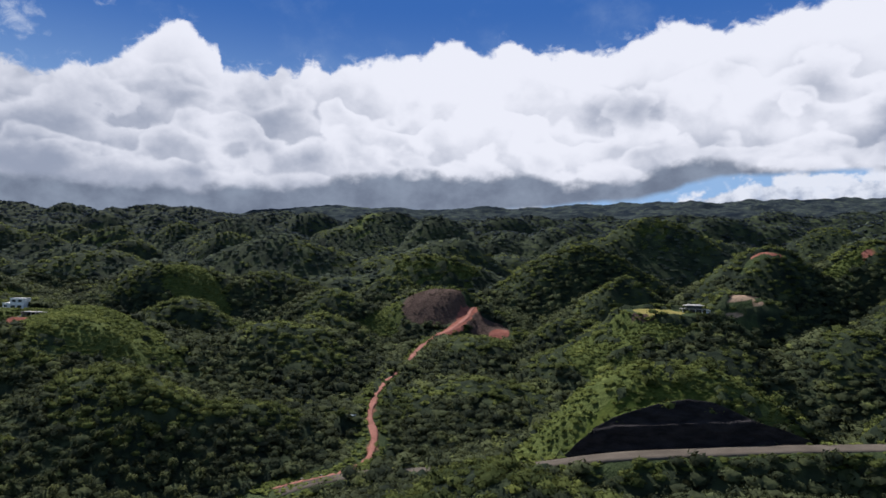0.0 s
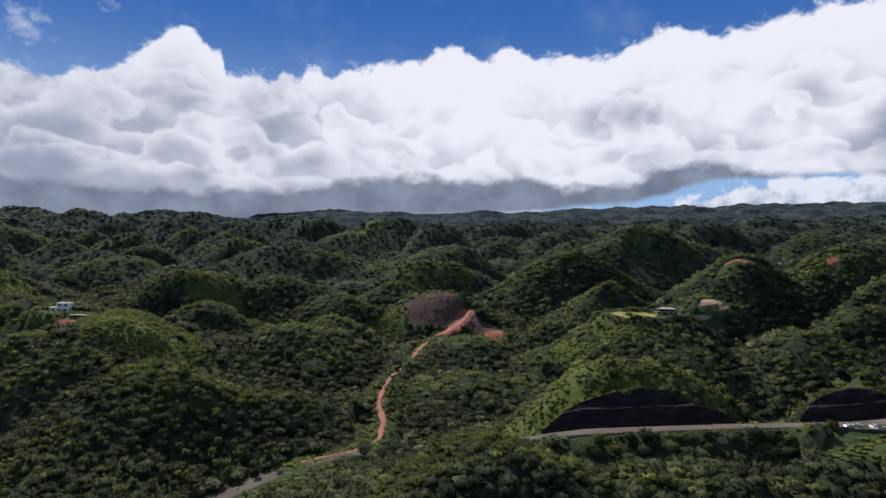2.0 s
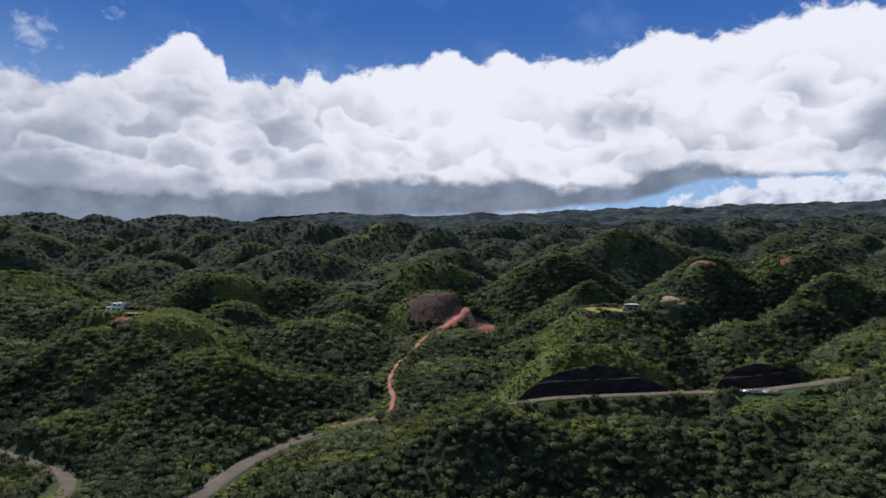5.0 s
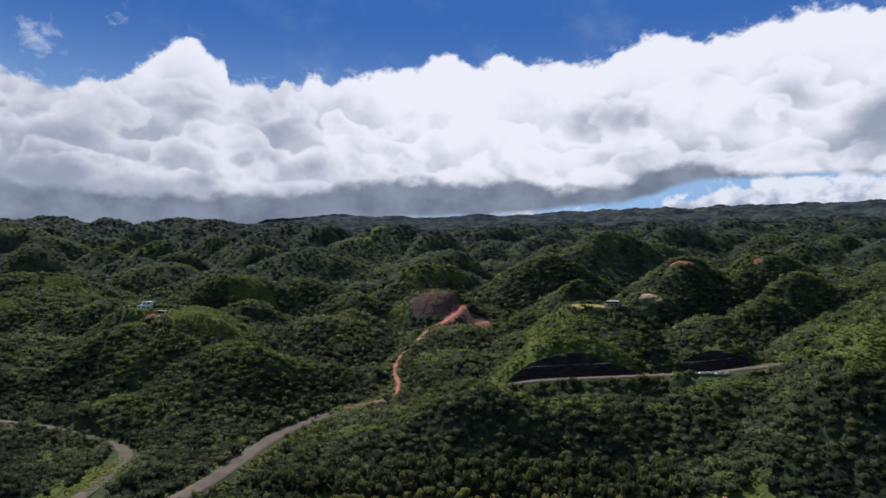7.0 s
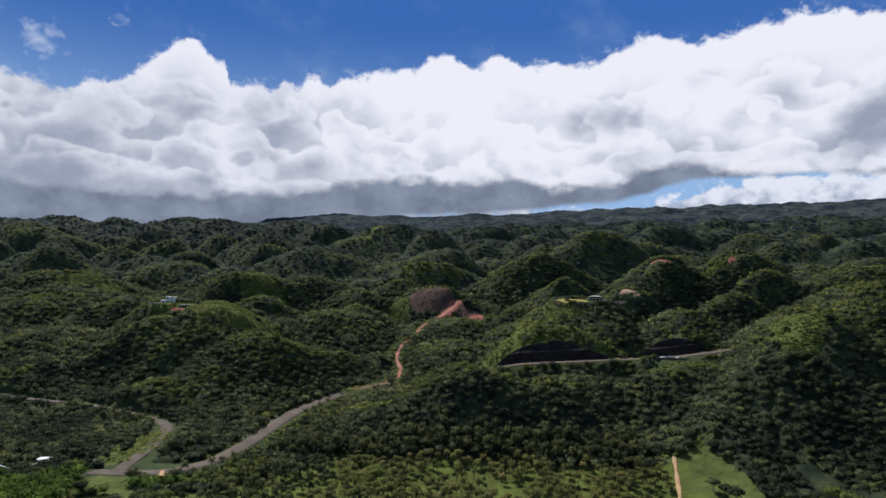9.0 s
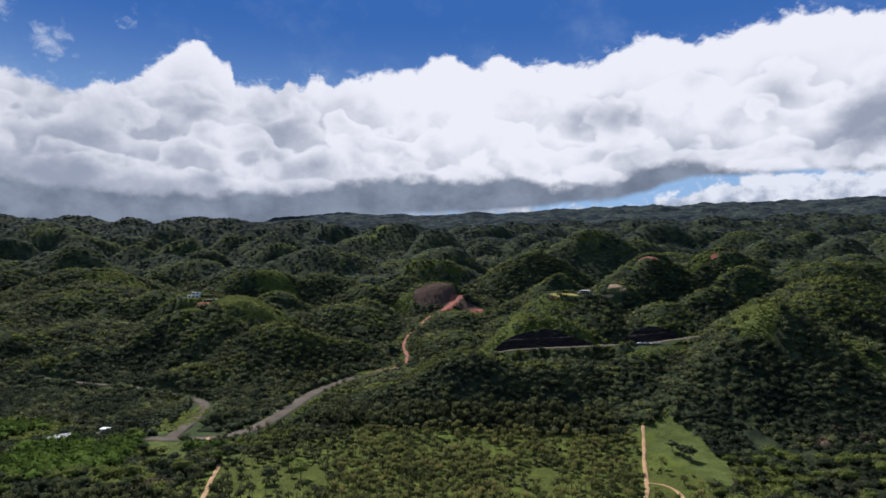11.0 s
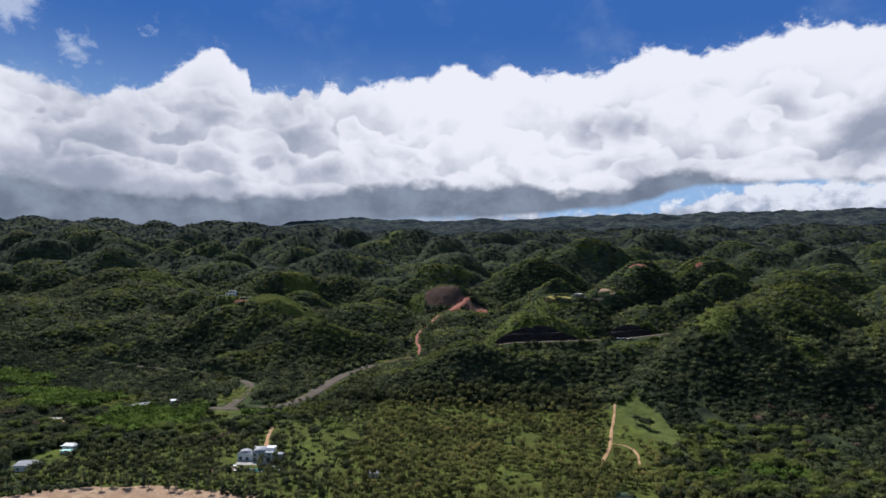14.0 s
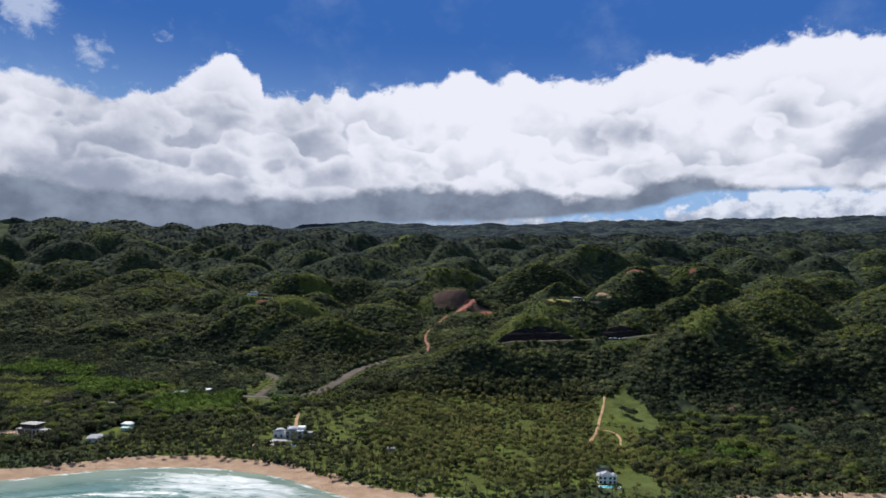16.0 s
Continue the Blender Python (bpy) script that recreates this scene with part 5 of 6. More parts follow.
# a dense belt of taller palms between the grove and the wooded slope
bx, by = jittered(-105, 125, 122, 166, 5.0, 46)
d, _ = near_line(bx, by, MAIN_ROAD)
keep = (d > 16) & (by > 128 - 0.08 * np.maximum(bx, 0)) & (by < 142 + 12 * (fbm(bx, by, 30, 2, 78) - 0.5) + 8) & (cover(bx, by, CLEAR) < 0.5)
bx, by = bx[keep], by[keep]
belt = np.stack([bx, by, height(bx, by) - 0.1], -1)
grown("palm_belt_trunks", belt, np.full(len(bx), 1.15), [k[0] for k in GROVE], M_TRUNK, "slender grey trunks of the palm belt", "palm trunks", 47, (1.0, 1.5))
grown("palm_belt", belt, np.full(len(bx), 1.15), [k[1] for k in GROVE], M_FROND, "belt of tall dark coconut palms below the wooded slope", "palms", 47, (1.0, 1.5))

# palms among the wood on the lower slopes
qx, qy = jittered(-330, -60, 60, 300, 9.0, 34)
keep = ((fbm(qx, qy, 40, 2, 72) > 0.64) | (np.hypot((qx + 125) / 45, (qy - 265) / 28) < 1)) & wooded(qx, qy)
qx, qy = qx[keep], qy[keep]
pos = np.stack([qx, qy, height(qx, qy) + 3.2], -1)
grown("hillside_palms", pos, np.full(len(qx), 1.0), [k[1] for k in GROVE], M_FROND, "olive green palms scattered through the hillside wood", "palms", 35, (0.9, 1.3))


# ---- single trees on the coastal plain ----
def limb_mesh(name, tall, spread, seed):
    """A tapered trunk that forks into limbs."""
    r = np.random.default_rng(seed)
    bm = bmesh.new()

    def tube(p, q, w0, w1, sides=6):
        p, q = Vector(p), Vector(q)
        turn = (q - p).to_track_quat("Z", "Y").to_matrix()
        rings = []
        for at, w in ((p, w0), (q, w1)):
            rings.append([bm.verts.new(at + turn @ Vector((w * math.cos(k * 6.283 / sides), w * math.sin(k * 6.283 / sides), 0))) for k in range(sides)])
        for k in range(sides):
            bm.faces.new((rings[0][k], rings[0][(k + 1) % sides], rings[1][(k + 1) % sides], rings[1][k]))

    tube((0, 0, -0.3), (0.1, 0, tall * 0.5), 0.34, 0.24)
    for k in range(4):
        a = k * 1.57 + r.uniform(-0.4, 0.4)
        tube((0.1, 0, tall * 0.45), (spread * math.cos(a), spread * math.sin(a), tall * r.uniform(0.8, 1.0)), 0.17, 0.06, 5)
    me = bpy.data.meshes.new(name)
    bm.to_mesh(me)
    bm.free()
    me.materials.append(M_TRUNK)
    return me


tree_models = []
for k in range(6):
    v, f = crown_shape(90 + k, 5, 150, 0.75)
    size = (3.6, 4.2, 4.8, 5.2, 3.9, 4.5)[k]
    root = new("broadleaf_tree")
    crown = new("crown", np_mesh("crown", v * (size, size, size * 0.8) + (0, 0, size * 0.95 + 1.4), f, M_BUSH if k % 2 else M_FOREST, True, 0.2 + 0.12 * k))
    trunk = new("trunk", limb_mesh("trunk", size + 1.2, size * 0.45, k))
    crown.parent = trunk.parent = root
    tagged(root, "bushy bright green broadleaf tree on the plain" if k % 2 else "dark green spreading broadleaf tree on the plain", "tree", "broadleaf trees of the coastal plain")
    tree_models.append(root)
TREE_SPOTS = [(-152, 52, 2), (-146, 48, 4), (-158, 46, 0), (-140, 56, 2), (-96, 34, 1), (-84, 14, 3), (-68, -59, 1), (-56, -52, 3), (-176, 78, 2), (-168, 74, 4), (-215, 88, 3), (-208, 82, 1), (-222, 80, 2), (-196, 60, 0), (-150, 30, 2), (-142, 22, 4), (-100, 6, 2), (-182, 130, 0), (-176, 138, 2), (-170, 148, 4),
              (150, 66, 0), (153, 58, 2), (147, 74, 4), (200, -46, 1), (192, -52, 3), (208, -40, 1), (120, 104, 2), (-40, 88, 3), (-286, -120, 4), (-232, -108, 2), (-262, -112, 0), (-300, -128, 2)]
jx, jy = jittered(-330, 260, -118, 60, 9.5, 36)
jr = np.random.default_rng(37)
keep = ~in_plantation(jx, jy) & wooded(jx, jy) & (cover(jx, jy, LIME) < 0.3) & (jr.random(len(jx)) < 0.62)
spots = TREE_SPOTS + [(float(a), float(b), int(c)) for a, b, c in zip(jx[keep], jy[keep], jr.integers(0, 6, keep.sum()))]
spots = spots[:295]
used = set()
for a, b, k in spots:
    if any(abs(a - cx) < rx * 0.8 and abs(b - cy) < ry * 0.8 for cx, cy, cz, rx, ry in YARDS):
        continue
    m = pose(a, b, float(height(np.array([a]), np.array([b]))[0]), 0, 0, float(jr.uniform(0, 360)))
    if k not in used:
        tree_models[k].matrix_world = m
        used.add(k)
    else:
        copy_thing(tree_models[k], m)


# ---- houses ----
def root_at(name, x, y, z, turn, label, category, group=""):
    ob = new(name)
    ob.matrix_world = pose(x, y, z, 0, 0, turn)
    return tagged(ob, label, category, group)


def window(parent, x, z, w, h, y, depth=0.12):
    """A framed window in a wall that faces -y at y."""
    frame_bm = boxes((x - w / 2 - 0.1, y - depth, z - 0.1, x - w / 2, y + 0.05, z + h + 0.1), (x + w / 2, y - depth, z - 0.1, x + w / 2 + 0.1, y + 0.05, z + h + 0.1),
                     (x - w / 2, y - depth, z - 0.1, x + w / 2, y + 0.05, z), (x - w / 2, y - depth, z + h, x + w / 2, y + 0.05, z + h + 0.1))
    win = part("window", frame_bm, M_WHITE, parent)
    part("pane", boxes((x - w / 2, y - depth * 0.4, z, x + w / 2, y + 0.03, z + h)), M_GLASS, win, "dark glass pane")
    return win


def hip_roof(w, d, h, z, over=0.6, ridge=0.45):
    bm = bmesh.new()
    a, b = w / 2 + over, d / 2 + over
    low = [bm.verts.new((x, y, z)) for x, y in ((-a, -b), (a, -b), (a, b), (-a, b))]
    eave = [bm.verts.new((x, y, z + 0.22)) for x, y in ((-a, -b), (a, -b), (a, b), (-a, b))]
    top = [bm.verts.new((x, 0, z + h)) for x in (-w * ridge, w * ridge)] if w > d else [bm.verts.new((0, y, z + h)) for y in (-d * ridge, d * ridge)]
    for k in range(4):
        bm.faces.new((low[k], low[(k + 1) % 4], eave[(k + 1) % 4], eave[k]))
    bm.faces.new(low[::-1])
    if w > d:
        bm.faces.new((eave[0], eave[1], top[1], top[0]))
        bm.faces.new((eave[2], eave[3], top[0], top[1]))
        bm.faces.new((eave[1], eave[2], top[1]))
        bm.faces.new((eave[3], eave[0], top[0]))
    else:
        bm.faces.new((eave[1], eave[2], top[1], top[0]))
        bm.faces.new((eave[3], eave[0], top[0], top[1]))
        bm.faces.new((eave[0], eave[1], top[0]))
        bm.faces.new((eave[2], eave[3], top[1]))
    return bm


def shift(bm, dx, dy, dz=0.0):
    bmesh.ops.translate(bm, verts=bm.verts, vec=(dx, dy, dz))
    return bm


def white_hill_house():
    h = root_at("hill_house", -323, 476, 95.4, 6, "white boxy modern house on the grassy hilltop", "house")
    h.scale = (1.3, 1.2, 1.25)
    part("walls", boxes((-5.5, -4, -1, 5.5, 4, 3.1), (-2.0, -3.4, 3.1, 5.5, 4, 6.0)), M_WHITE, h)
    part("roof", boxes((-2.3, -3.7, 6.0, 5.8, 4.3, 6.3), (-5.8, -4.3, 3.1, -2.0, 4.3, 3.35)), M_WHITE, h, "flat white roof slab")
    for x, z, w in ((-3.8, 0.8, 1.8), (0.0, 0.6, 2.4), (3.4, 0.6, 2.4)):
        window(h, x, z, w, 1.5, -4.0)
    for x in (0.0, 3.4):
        window(h, x, 3.9, 2.2, 1.4, -3.4)
    part("terrace_wall", boxes((-16, -5.2, -1.5, -5.5, -4.8, 0.9), (-16, -5.2, -1.5, -15.6, 3, 0.9)), M_WHITE, h, "low white terrace wall")
    part("terrace", boxes((-15.6, -4.8, -1.5, -5.5, 3, 0.1)), M_CONCRETE, h)


def shell_house():
    h = root_at("unfinished_house", -293, 449, 91.6, -4, "dark unfinished concrete house shell with open bays", "house")
    part("floor_slab", boxes((-9, -4, -2, 9, 5, 0.2)), M_CONCRETE, h)
    part("roof_slab", boxes((-7, -3.6, 3.0, 7.5, 5, 3.35)), M_CONCRETE, h)
    for x in (-6.6, -3.3, 0, 3.3, 6.8):
        part("column", boxes((x - 0.2, -3.4, 0.2, x + 0.2, -3.0, 3.0)), M_CONCRETE, h)
    part("back_wall", boxes((-7, 4.4, 0.2, 7.5, 4.8, 3.0)), M_DARK, h)
    part("side_wall", boxes((-7, -2, 0.2, -6.8, 4.4, 3.0)), M_CONCRETE, h)
    part("side_wall", boxes((7.3, -2, 0.2, 7.5, 4.4, 3.0)), M_CONCRETE, h)
    part("retaining_wall", boxes((-13, -6.6, -3, 9, -6.0, -0.4)), M_CONCRETE, h)


def pad_house():
    h = root_at("pavilion_house", 172, 494, 105.9, -6, "pale two-tier pavilion with flat overhanging roofs on a levelled pad", "house")
    part("walls", boxes((-6.5, -2.5, -0.5, 6.5, 5, 2.7)), M_DARK, h, "dark shaded glass walls")
    part("lower_roof", boxes((-9.5, -5, 2.7, 9.5, 6, 3.1)), M_CONCRETE, h, "pale flat roof slab")
    part("upper_walls", boxes((-5.5, -1, 3.1, 5.0, 5, 5.2)), M_DARK, h)
    bm = hip_roof(12.5, 9, 1.3, 5.2, 0.9, 0.3)
    part("upper_roof", shift(bm, 0, 2), M_CONCRETE, h, "pale grey hipped roof")
    for x in (-9, -4.5, 0, 4.5, 9):
        part("post", boxes((x - 0.15, -4.6, -0.5, x + 0.15, -4.3, 2.7)), M_WHITE, h)
    part("side_wall", boxes((7.5, -4.5, -0.5, 10.5, -4.2, 2.4)), M_WHITE, h, "white garden wall")


def beach_villa():
    h = root_at("beach_villa", -121, -57, 3.5, 4, "large white villa with grey barrel roofs among palms", "house")
    part("walls", boxes((-4, -5, -0.5, 9, 6, 5.6), (-13, -3, -0.5, -4, 5, 4.2)), M_WHITE, h)
    part("stair_tower", boxes((4, 0, 5.6, 9.3, 6.4, 7.6)), M_WHITE, h)
    for b in ((-4.3, 5.6, 5.6, 4, 6.3, 6.9), (-13.3, -3.3, 4.2, -4, -3.0, 4.7), (4, -5.3, 5.6, 9.3, -5.0, 6.1)):
        part("parapet", boxes(b), M_WHITE, h)
    for name, x0, x1, y0, y1, z in (("main_roof", -3.8, 4.0, -5.8, 5.6, 5.6), ("wing_roof", -12.8, -5.4, -3.0, 5.0, 4.2)):
        bm = bmesh.new()
        rows = []
        for k in range(9):
            a = math.pi * k / 8
            x = (x0 + x1) / 2 - math.cos(a) * (x1 - x0) / 2
            rows.append([bm.verts.new((x, y, z + math.sin(a) * (x1 - x0) * 0.22)) for y in (y0, y1)])
        for a, b in zip(rows, rows[1:]):
            bm.faces.new((a[0], b[0], b[1], a[1]))
        bm.faces.new([r[0] for r in rows][::-1])
        bm.faces.new([r[1] for r in rows])
        part(name, bm, M_GREYROOF, h, "curved blue-grey roof", True)
    for x, w in ((-2, 2.2), (1.5, 2.2), (6.5, 2.6)):
        window(h, x, 0.3, w, 2.2, -5.0)
        window(h, x, 3.5, w, 1.6, -5.0)
    for x in (-11, -7):
        window(h, x, 0.6, 1.8, 1.9, -3.0)
    part("balcony", boxes((-4, -6.4, 3.1, 9, -5.0, 3.35)), M_CONCRETE, h)
    for k in range(9):
        part("railing_post", boxes((-3.9 + k * 1.6, -6.35, 3.35, -3.8 + k * 1.6, -6.25, 4.3)), M_WHITE, h)
    part("handrail", boxes((-4, -6.38, 4.3, 9, -6.22, 4.4)), M_WHITE, h)
    part("terrace", boxes((-12, -13, -1.0, 10, -5, 0.15)), M_CONCRETE, h, "pale paved terrace")
    part("side_house", boxes((10.5, -2, -0.5, 15, 4, 4.2)), M_GREYROOF, h, "grey side building")
    pool = root_at("swimming_pool", -117, -80, 3.1, 0, "small turquoise garden pool with a white rim", "pool")
    part("rim", boxes((-5, -2.6, -1, 5, -2.2, 0.35), (-5, 2.2, -1, 5, 2.6, 0.35), (-5, -2.2, -1, -4.6, 2.2, 0.35), (4.6, -2.2, -1, 5, 2.2, 0.35)), M_WHITE, pool)
    part("water", boxes((-4.6, -2.2, -1, 4.6, 2.2, 0.2)), M_POOL, pool)
    for n_, (x, y, t) in enumerate(((-107, -77, 10), (-130, -78, -20), (-101, -82, 0), (-126, -87, 30))):
        c = root_at("parasol", x, y, float(height(np.array([x]), np.array([y]))[0]), t, "white garden parasol by the villa terrace", "parasol", "parasols of the villa")
        part("pole", boxes((-0.04, -0.04, 0, 0.04, 0.04, 2.4)), M_STEEL, c)
        bm = bmesh.new()
        bmesh.ops.create_cone(bm, cap_ends=True, segments=8, radius1=1.7, radius2=0.05, depth=0.6)
        part("canopy", shift(bm, 0, 0, 2.5), M_WHITE, c)


def pool_villa():
    h = root_at("pool_villa", 90, -139, 2.9, 2, "white two-storey villa with grey hipped roofs and a pool terrace", "house")
    part("walls", boxes((-6.5, -3, -0.5, 6.5, 5, 5.6)), M_WHITE, h)
    part("main_roof", shift(hip_roof(8, 8, 2.6, 5.6, 0.5, 0.15), 0, 1.2), M_GREYROOF, h, "light grey hipped roof")
    for x in (-5.0, 5.0):
        part("wing_roof", shift(hip_roof(3.6, 7, 1.7, 5.4, 0.5, 0.25), x, 0), M_GREYROOF, h)
        part("balcony", boxes((x - 1.8, -4.4, 2.6, x + 1.8, -3, 2.8)), M_WHITE, h)
    for x in (-5, -2, 2, 5):
        window(h, x, 0.2, 1.7, 2.1, -3.0)
        window(h, x, 3.1, 1.7, 1.8, -3.0)
    part("terrace", boxes((-8, -13, -1, 9, -3, 0.1)), M_WHITE, h, "white pool terrace")
    h.scale = (0.82, 0.82, 0.82)
    pool = root_at("swimming_pool", 90, -148.5, 3.05, 2, "long turquoise swimming pool before the villa", "pool")
    part("rim", boxes((-6.4, -2.2, -0.6, 6.4, -1.9, 0.22), (-6.4, 1.9, -0.6, 6.4, 2.2, 0.22), (-6.4, -1.9, -0.6, -6.1, 1.9, 0.22), (6.1, -1.9, -0.6, 6.4, 1.9, 0.22)), M_WHITE, pool)
    part("water", boxes((-6.1, -1.9, -0.6, 6.1, 1.9, 0.12)), M_POOL, pool)
    g = root_at("garden_hut", 94, -110, float(height(np.array([94.0]), np.array([-110.0]))[0]), 5, "low hut with a dark green roof behind the villa", "hut")
    part("walls", boxes((-4, -2, -0.4, 4, 2, 2.3)), M_CONCRETE, g)
    part("roof", hip_roof(8, 4, 1.2, 2.3, 0.6, 0.35), weathered("dark_green_roof", (0.02, 0.05, 0.03), (0.05, 0.09, 0.05)), g, "dark green roof")
    d = root_at("garden_fence", 97, -150, 2.8, 0, "dark garden fence beside the villa lawn", "fence")
    for k in range(12):
        part("post", boxes((5 + k * 0.5, -k * 2.2, -0.2, 5.12 + k * 0.5, -k * 2.2 + 0.12, 1.5)), M_WOOD, d)


def modern_house():
    h = root_at("modern_house", -299, -78, 3.5, -8, "white modern two-storey house with dark windows and flat roofs", "house")
    part("walls", boxes((-10, -4, -0.5, 4, 5, 3.2), (-8, -3, 3.2, 2, 5, 6.4)), M_DARK, h, "dark glazed walls")
    part("lower_roof", boxes((-11, -5.2, 3.2, 5.4, 6, 3.55)), M_CONCRETE, h, "pale grey flat roof slab")
    part("upper_roof", boxes((-9.2, -4.4, 6.4, 3.6, 6, 6.75)), M_CONCRETE, h, "pale grey flat roof slab")
    part("side_wing", boxes((5.4, -3, -0.5, 13, 4, 3.0)), M_WHITE, h)
    part("wing_roof", boxes((5.0, -3.4, 3.0, 13.4, 4.4, 3.3)), M_CONCRETE, h)
    for x in (7, 11):
        window(h, x, 0.5, 1.8, 1.7, -3.0)
    part("garden_wall", boxes((-18, -12, -0.6, 8, -11.7, 1.4)), M_WHITE, h)
    for x in (-10.6, -4, 2, 5.0):
        part("column", boxes((x - 0.15, -5.0, -0.5, x + 0.15, -4.7, 3.2)), M_WHITE, h)


def simple_house(name, x, y, turn, w, d, wall_h, roof_h, roof, label, cat="house", flat=False):
    z = float(height(np.array([float(x)]), np.array([float(y)]))[0])
    h = root_at(name, x, y, z, turn, label, cat)
    part("walls", boxes((-w / 2, -d / 2, -0.6, w / 2, d / 2, wall_h)), M_WHITE, h)
    if flat:
        part("roof", boxes((-w / 2 - 0.4, -d / 2 - 0.4, wall_h, w / 2 + 0.4, d / 2 + 0.4, wall_h + 0.3)), roof, h)
    else:
        part("roof", hip_roof(w, d, roof_h, wall_h, 0.7, 0.32), roof, h)
    count = max(1, int(w // 4))
    for k in range(count):
        window(h, -w / 2 + (k + 0.5) * w / count, 0.7, 1.1, 1.3, -d / 2)
    part("door", boxes((w * 0.02 - 0.5, -d / 2 - 0.06, 0, w * 0.02 + 0.5, -d / 2 + 0.03, 2.05)), M_WOOD, h)
    return h


white_hill_house()
shell_house()
pad_house()
beach_villa()
pool_villa()
modern_house()
simple_house("bungalow", -244, -96, 18, 12, 7, 3.0, 2.4, M_GREYROOF, "white bungalow with a light grey hipped roof near the beach")
simple_house("pool_house", -246, -50, 0, 7, 5, 3.0, 1.6, M_WHITE, "small white house with a pale roof among palms")
simple_house("bar_hut", -243, -58, 0, 7, 3, 1.6, 0.9, M_TEAL, "low open hut with a turquoise roof", "hut")
simple_house("long_house", -264, 88, 52, 17, 7, 2.8, 2.2, M_GREYROOF, "long low house with a grey metal roof among bright trees")
simple_house("farm_hut", -249, 117, 12, 6, 4, 2.6, 1.2, M_WHITE, "small hut with a white metal roof among trees", "hut")
simple_house("roadside_house", -182, 172, -15, 9, 5, 2.6, 1.3, M_WHITE, "small white roofed house beside the road", flat=True)
simple_house("track_hut", -60, 358, 20, 4, 3, 2.4, 0.9, M_WHITE, "tiny pale blue-white hut beside the red track", "hut")
simple_house("grove_hut", -46, -84, 10, 6, 4, 2.4, 1.6, M_GREYROOF, "small grey roofed hut in the palm grove", "hut")
simple_house("wood_hut", 176, -96, 0, 6, 4, 2.4, 1.2, M_WHITE, "small pale hut in the trees behind the beach", "hut")
simple_house("yard_shed", -336, -92, 5, 7, 5, 2.6, 1.0, M_WHITE, "small white shed on a sandy yard", "shed", True)
simple_house("lane_house", -306, 30, 14, 12, 6, 2.8, 1.5, M_CONCRETE, "low pale house along the lane", flat=True)
simple_house("north_house", -352, 20, -10, 9, 6, 2.8, 1.8, M_THATCH, "house with a brown thatched roof among palms")


# ---- parked cars at the lay-by ----
def car_model():
    root = new("parked_car")
    bm = bmesh.new()
    prof = [(-2.1, 0.35), (-2.15, 0.75), (-1.9, 0.98), (-1.2, 1.02), (-0.55, 1.45), (0.75, 1.47), (1.45, 1.05), (2.05, 0.92), (2.15, 0.6), (2.1, 0.35)]
    l = [bm.verts.new((x, -0.85 + (0.12 if z > 1.1 else 0), z)) for x, z in prof]
    r = [bm.verts.new((x, 0.85 - (0.12 if z > 1.1 else 0), z)) for x, z in prof]
    for k in range(len(prof)):
        j = (k + 1) % len(prof)
        bm.faces.new((l[k], l[j], r[j], r[k]))
    bm.faces.new(l[::-1])
    bm.faces.new(r)
    part("body", bm, M_CARWHITE, root)
    part("side_window", boxes((-0.85, -0.83, 1.05, 0.95, -0.78, 1.36)), M_GLASS, root)
    part("side_window", boxes((-0.85, 0.78, 1.05, 0.95, 0.83, 1.36)), M_GLASS, root)
    for x, tilt in ((1.12, 0), (-0.9, 0)):
        bm = bmesh.new()
        s = 1 if x > 0 else -1
        vs = [bm.verts.new(c) for c in ((x + 0.30 * s, -0.62, 1.10), (x + 0.30 * s, 0.62, 1.10), (x - 0.28 * s, 0.56, 1.43), (x - 0.28 * s, -0.56, 1.43))]
        bm.faces.new(vs if s > 0 else vs[::-1])
        ext = bmesh.ops.extrude_face_region(bm, geom=bm.faces[:])
        bmesh.ops.translate(bm, verts=[e for e in ext["geom"] if isinstance(e, bmesh.types.BMVert)], vec=(0.04 * s, 0, 0.04))
        part("windscreen" if s > 0 else "rear_window", bm, M_GLASS, root)
    for x in (-1.3, 1.3):
        for y in (-0.8, 0.8):
            bm = bmesh.new()
            bmesh.ops.create_cone(bm, cap_ends=True, segments=14, radius1=0.33, radius2=0.33, depth=0.22, matrix=Matrix.Translation((x, y, 0.33)) @ Matrix.Rotation(radians(90), 4, "X"))
            wheel = part("wheel", bm, M_RUBBER, root)
            bm = bmesh.new()
            bmesh.ops.create_cone(bm, cap_ends=True, segments=10, radius1=0.2, radius2=0.2, depth=0.25, matrix=Matrix.Translation((x, y, 0.33)) @ Matrix.Rotation(radians(90), 4, "X"))
            part("rim", bm, M_STEEL, wheel)
    return tagged(root, "white parked car on the lay-by", "car", "cars on the lay-by")


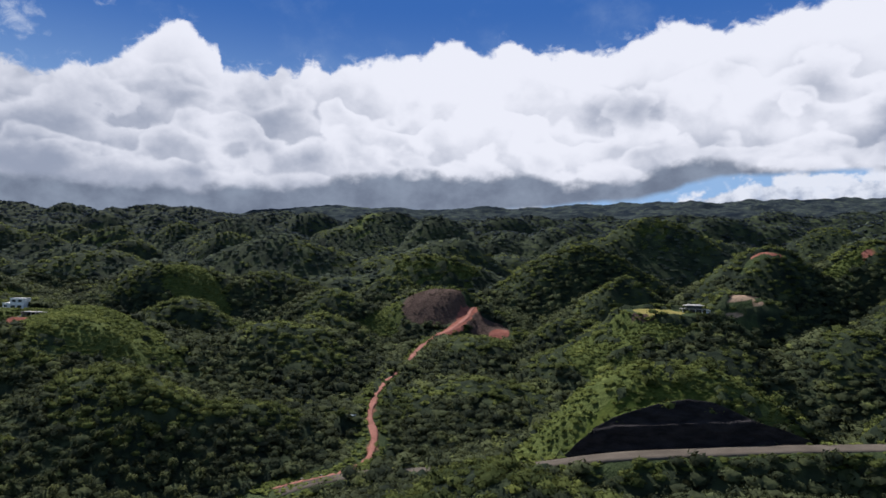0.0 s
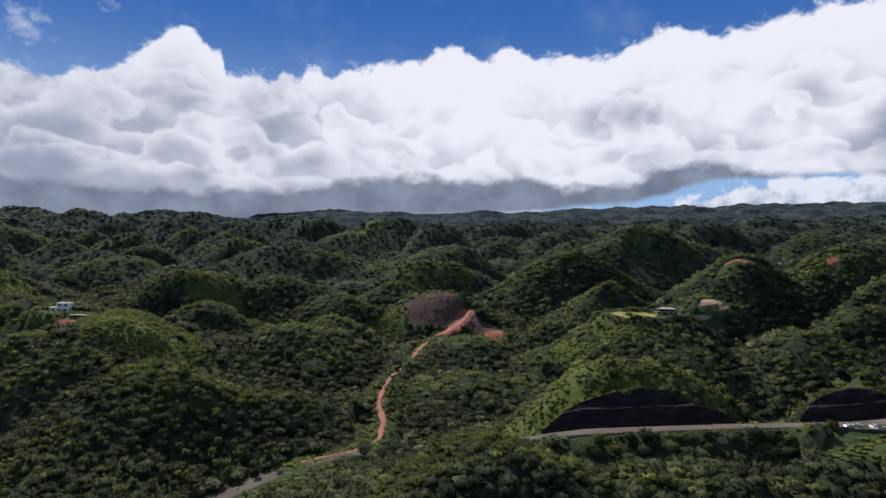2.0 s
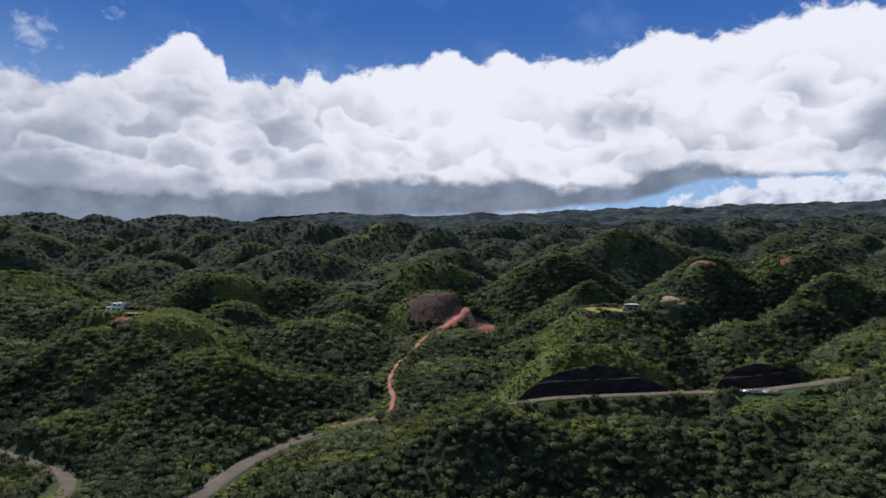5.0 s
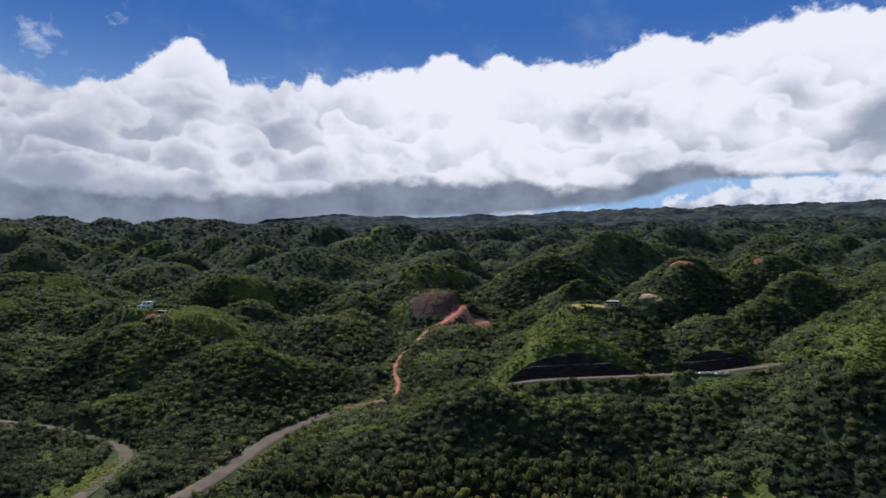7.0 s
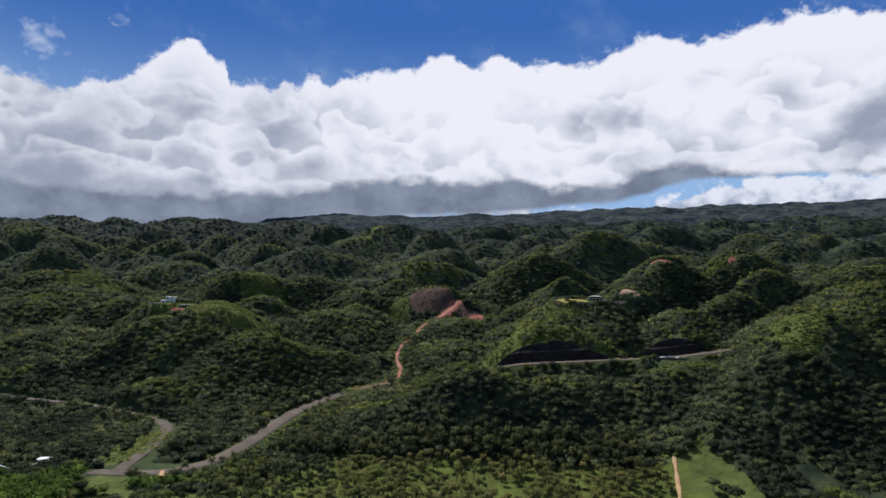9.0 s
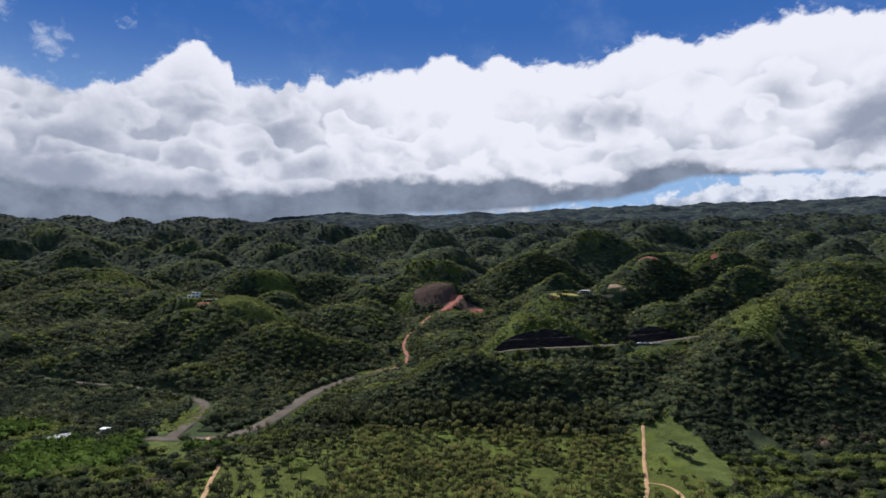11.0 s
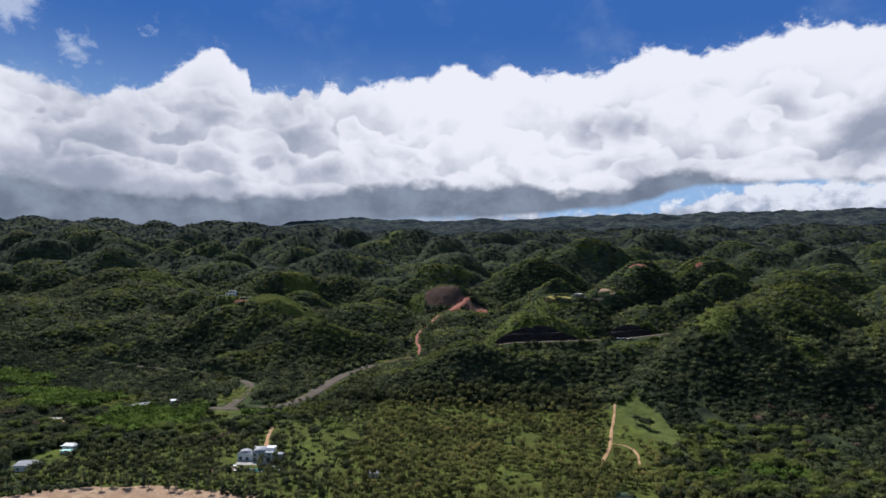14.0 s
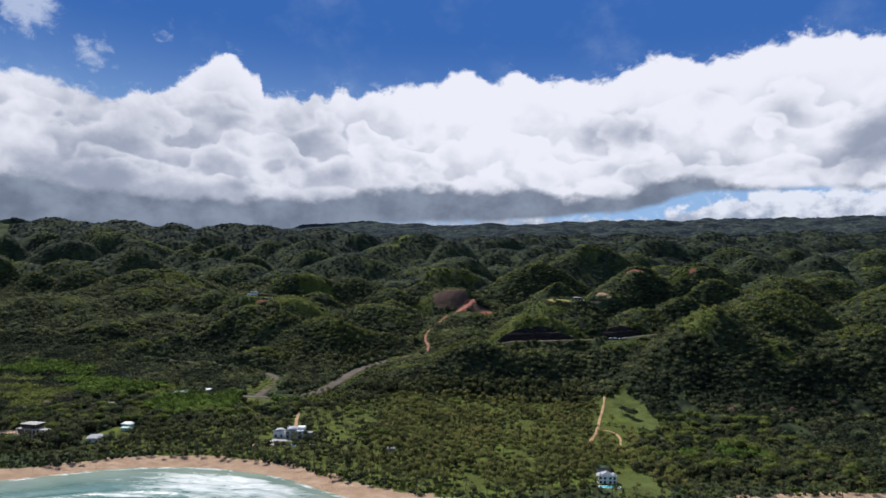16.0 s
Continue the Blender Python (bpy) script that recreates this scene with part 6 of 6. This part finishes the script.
first_car = None
for k, (x, y, t) in enumerate(((168, 227, 20), (173, 229, -15), (177, 224, 80), (180, 228, 10), (184, 225, -20), (193, 229, 12))):
    m = pose(x, y, 66.65, 0, 0, t)
    if first_car is None:
        first_car = car_model()
        first_car.matrix_world = m
    else:
        copy_thing(first_car, m)
lay = bmesh.new()
rim = [(157, 233), (160, 225), (168, 220.5), (180, 219), (192, 221), (199, 226), (202, 232)]
up, dn = [lay.verts.new((x, y, 66.62)) for x, y in rim], [lay.verts.new((x, y, 65.4)) for x, y in rim]
lay.faces.new(up)
for k in range(len(rim)):
    j = (k + 1) % len(rim)
    lay.faces.new((up[j], up[k], dn[k], dn[j]))
me = bpy.data.meshes.new("pavement")
lay.to_mesh(me)
lay.free()
me.materials.append(M_ASPHALT)
tagged(new("pavement", me), "paved lay-by beside the hillside road", "pavement", kind="structure")
parapet = root_at("parapet_wall", 0, 0, 0, 0, "low dark stone parapet round the lay-by", "wall")
for (ax, ay), (bx, by) in zip(rim[:-1], rim[1:]):
    bm = bmesh.new()
    long = math.hypot(bx - ax, by - ay)
    box(bm, 0.1, -0.2, -1.0, long - 0.1, 0.2, 0.75)
    bm.transform(Matrix.Translation((ax, ay, 66.6)) @ Matrix.Rotation(math.atan2(by - ay, bx - ax), 4, "Z"))
    part("wall_section", bm, M_STONE, parapet)


# ---- broken kerb along the climb ----
kerb_rng = random.Random(5)
climb = densify(MAIN_ROAD, 3.2)
way = np.gradient(climb[:, :2], axis=0)
way /= np.linalg.norm(way, axis=1)[:, None]
kerb = root_at("roadside_kerb", 0, 0, 0, 0, "broken pale concrete kerb along the hillside road", "kerb")
for (cx, cy, cz), (wx, wy) in zip(climb, way):
    if not (cy > 150 and cx < -58) or kerb_rng.random() < 0.45:
        continue
    bm = bmesh.new()
    box(bm, -1.4, -0.25, -0.5, 1.4, 0.25, kerb_rng.uniform(0.15, 0.5), 0.04)
    bm.transform(Matrix.Translation((cx - wy * 6.6, cy + wx * 6.6, cz + 0.2)) @ Matrix.Rotation(math.atan2(wy, wx) + kerb_rng.uniform(-0.08, 0.08), 4, "Z"))
    part("kerb_stone", bm, M_CONCRETE, kerb)
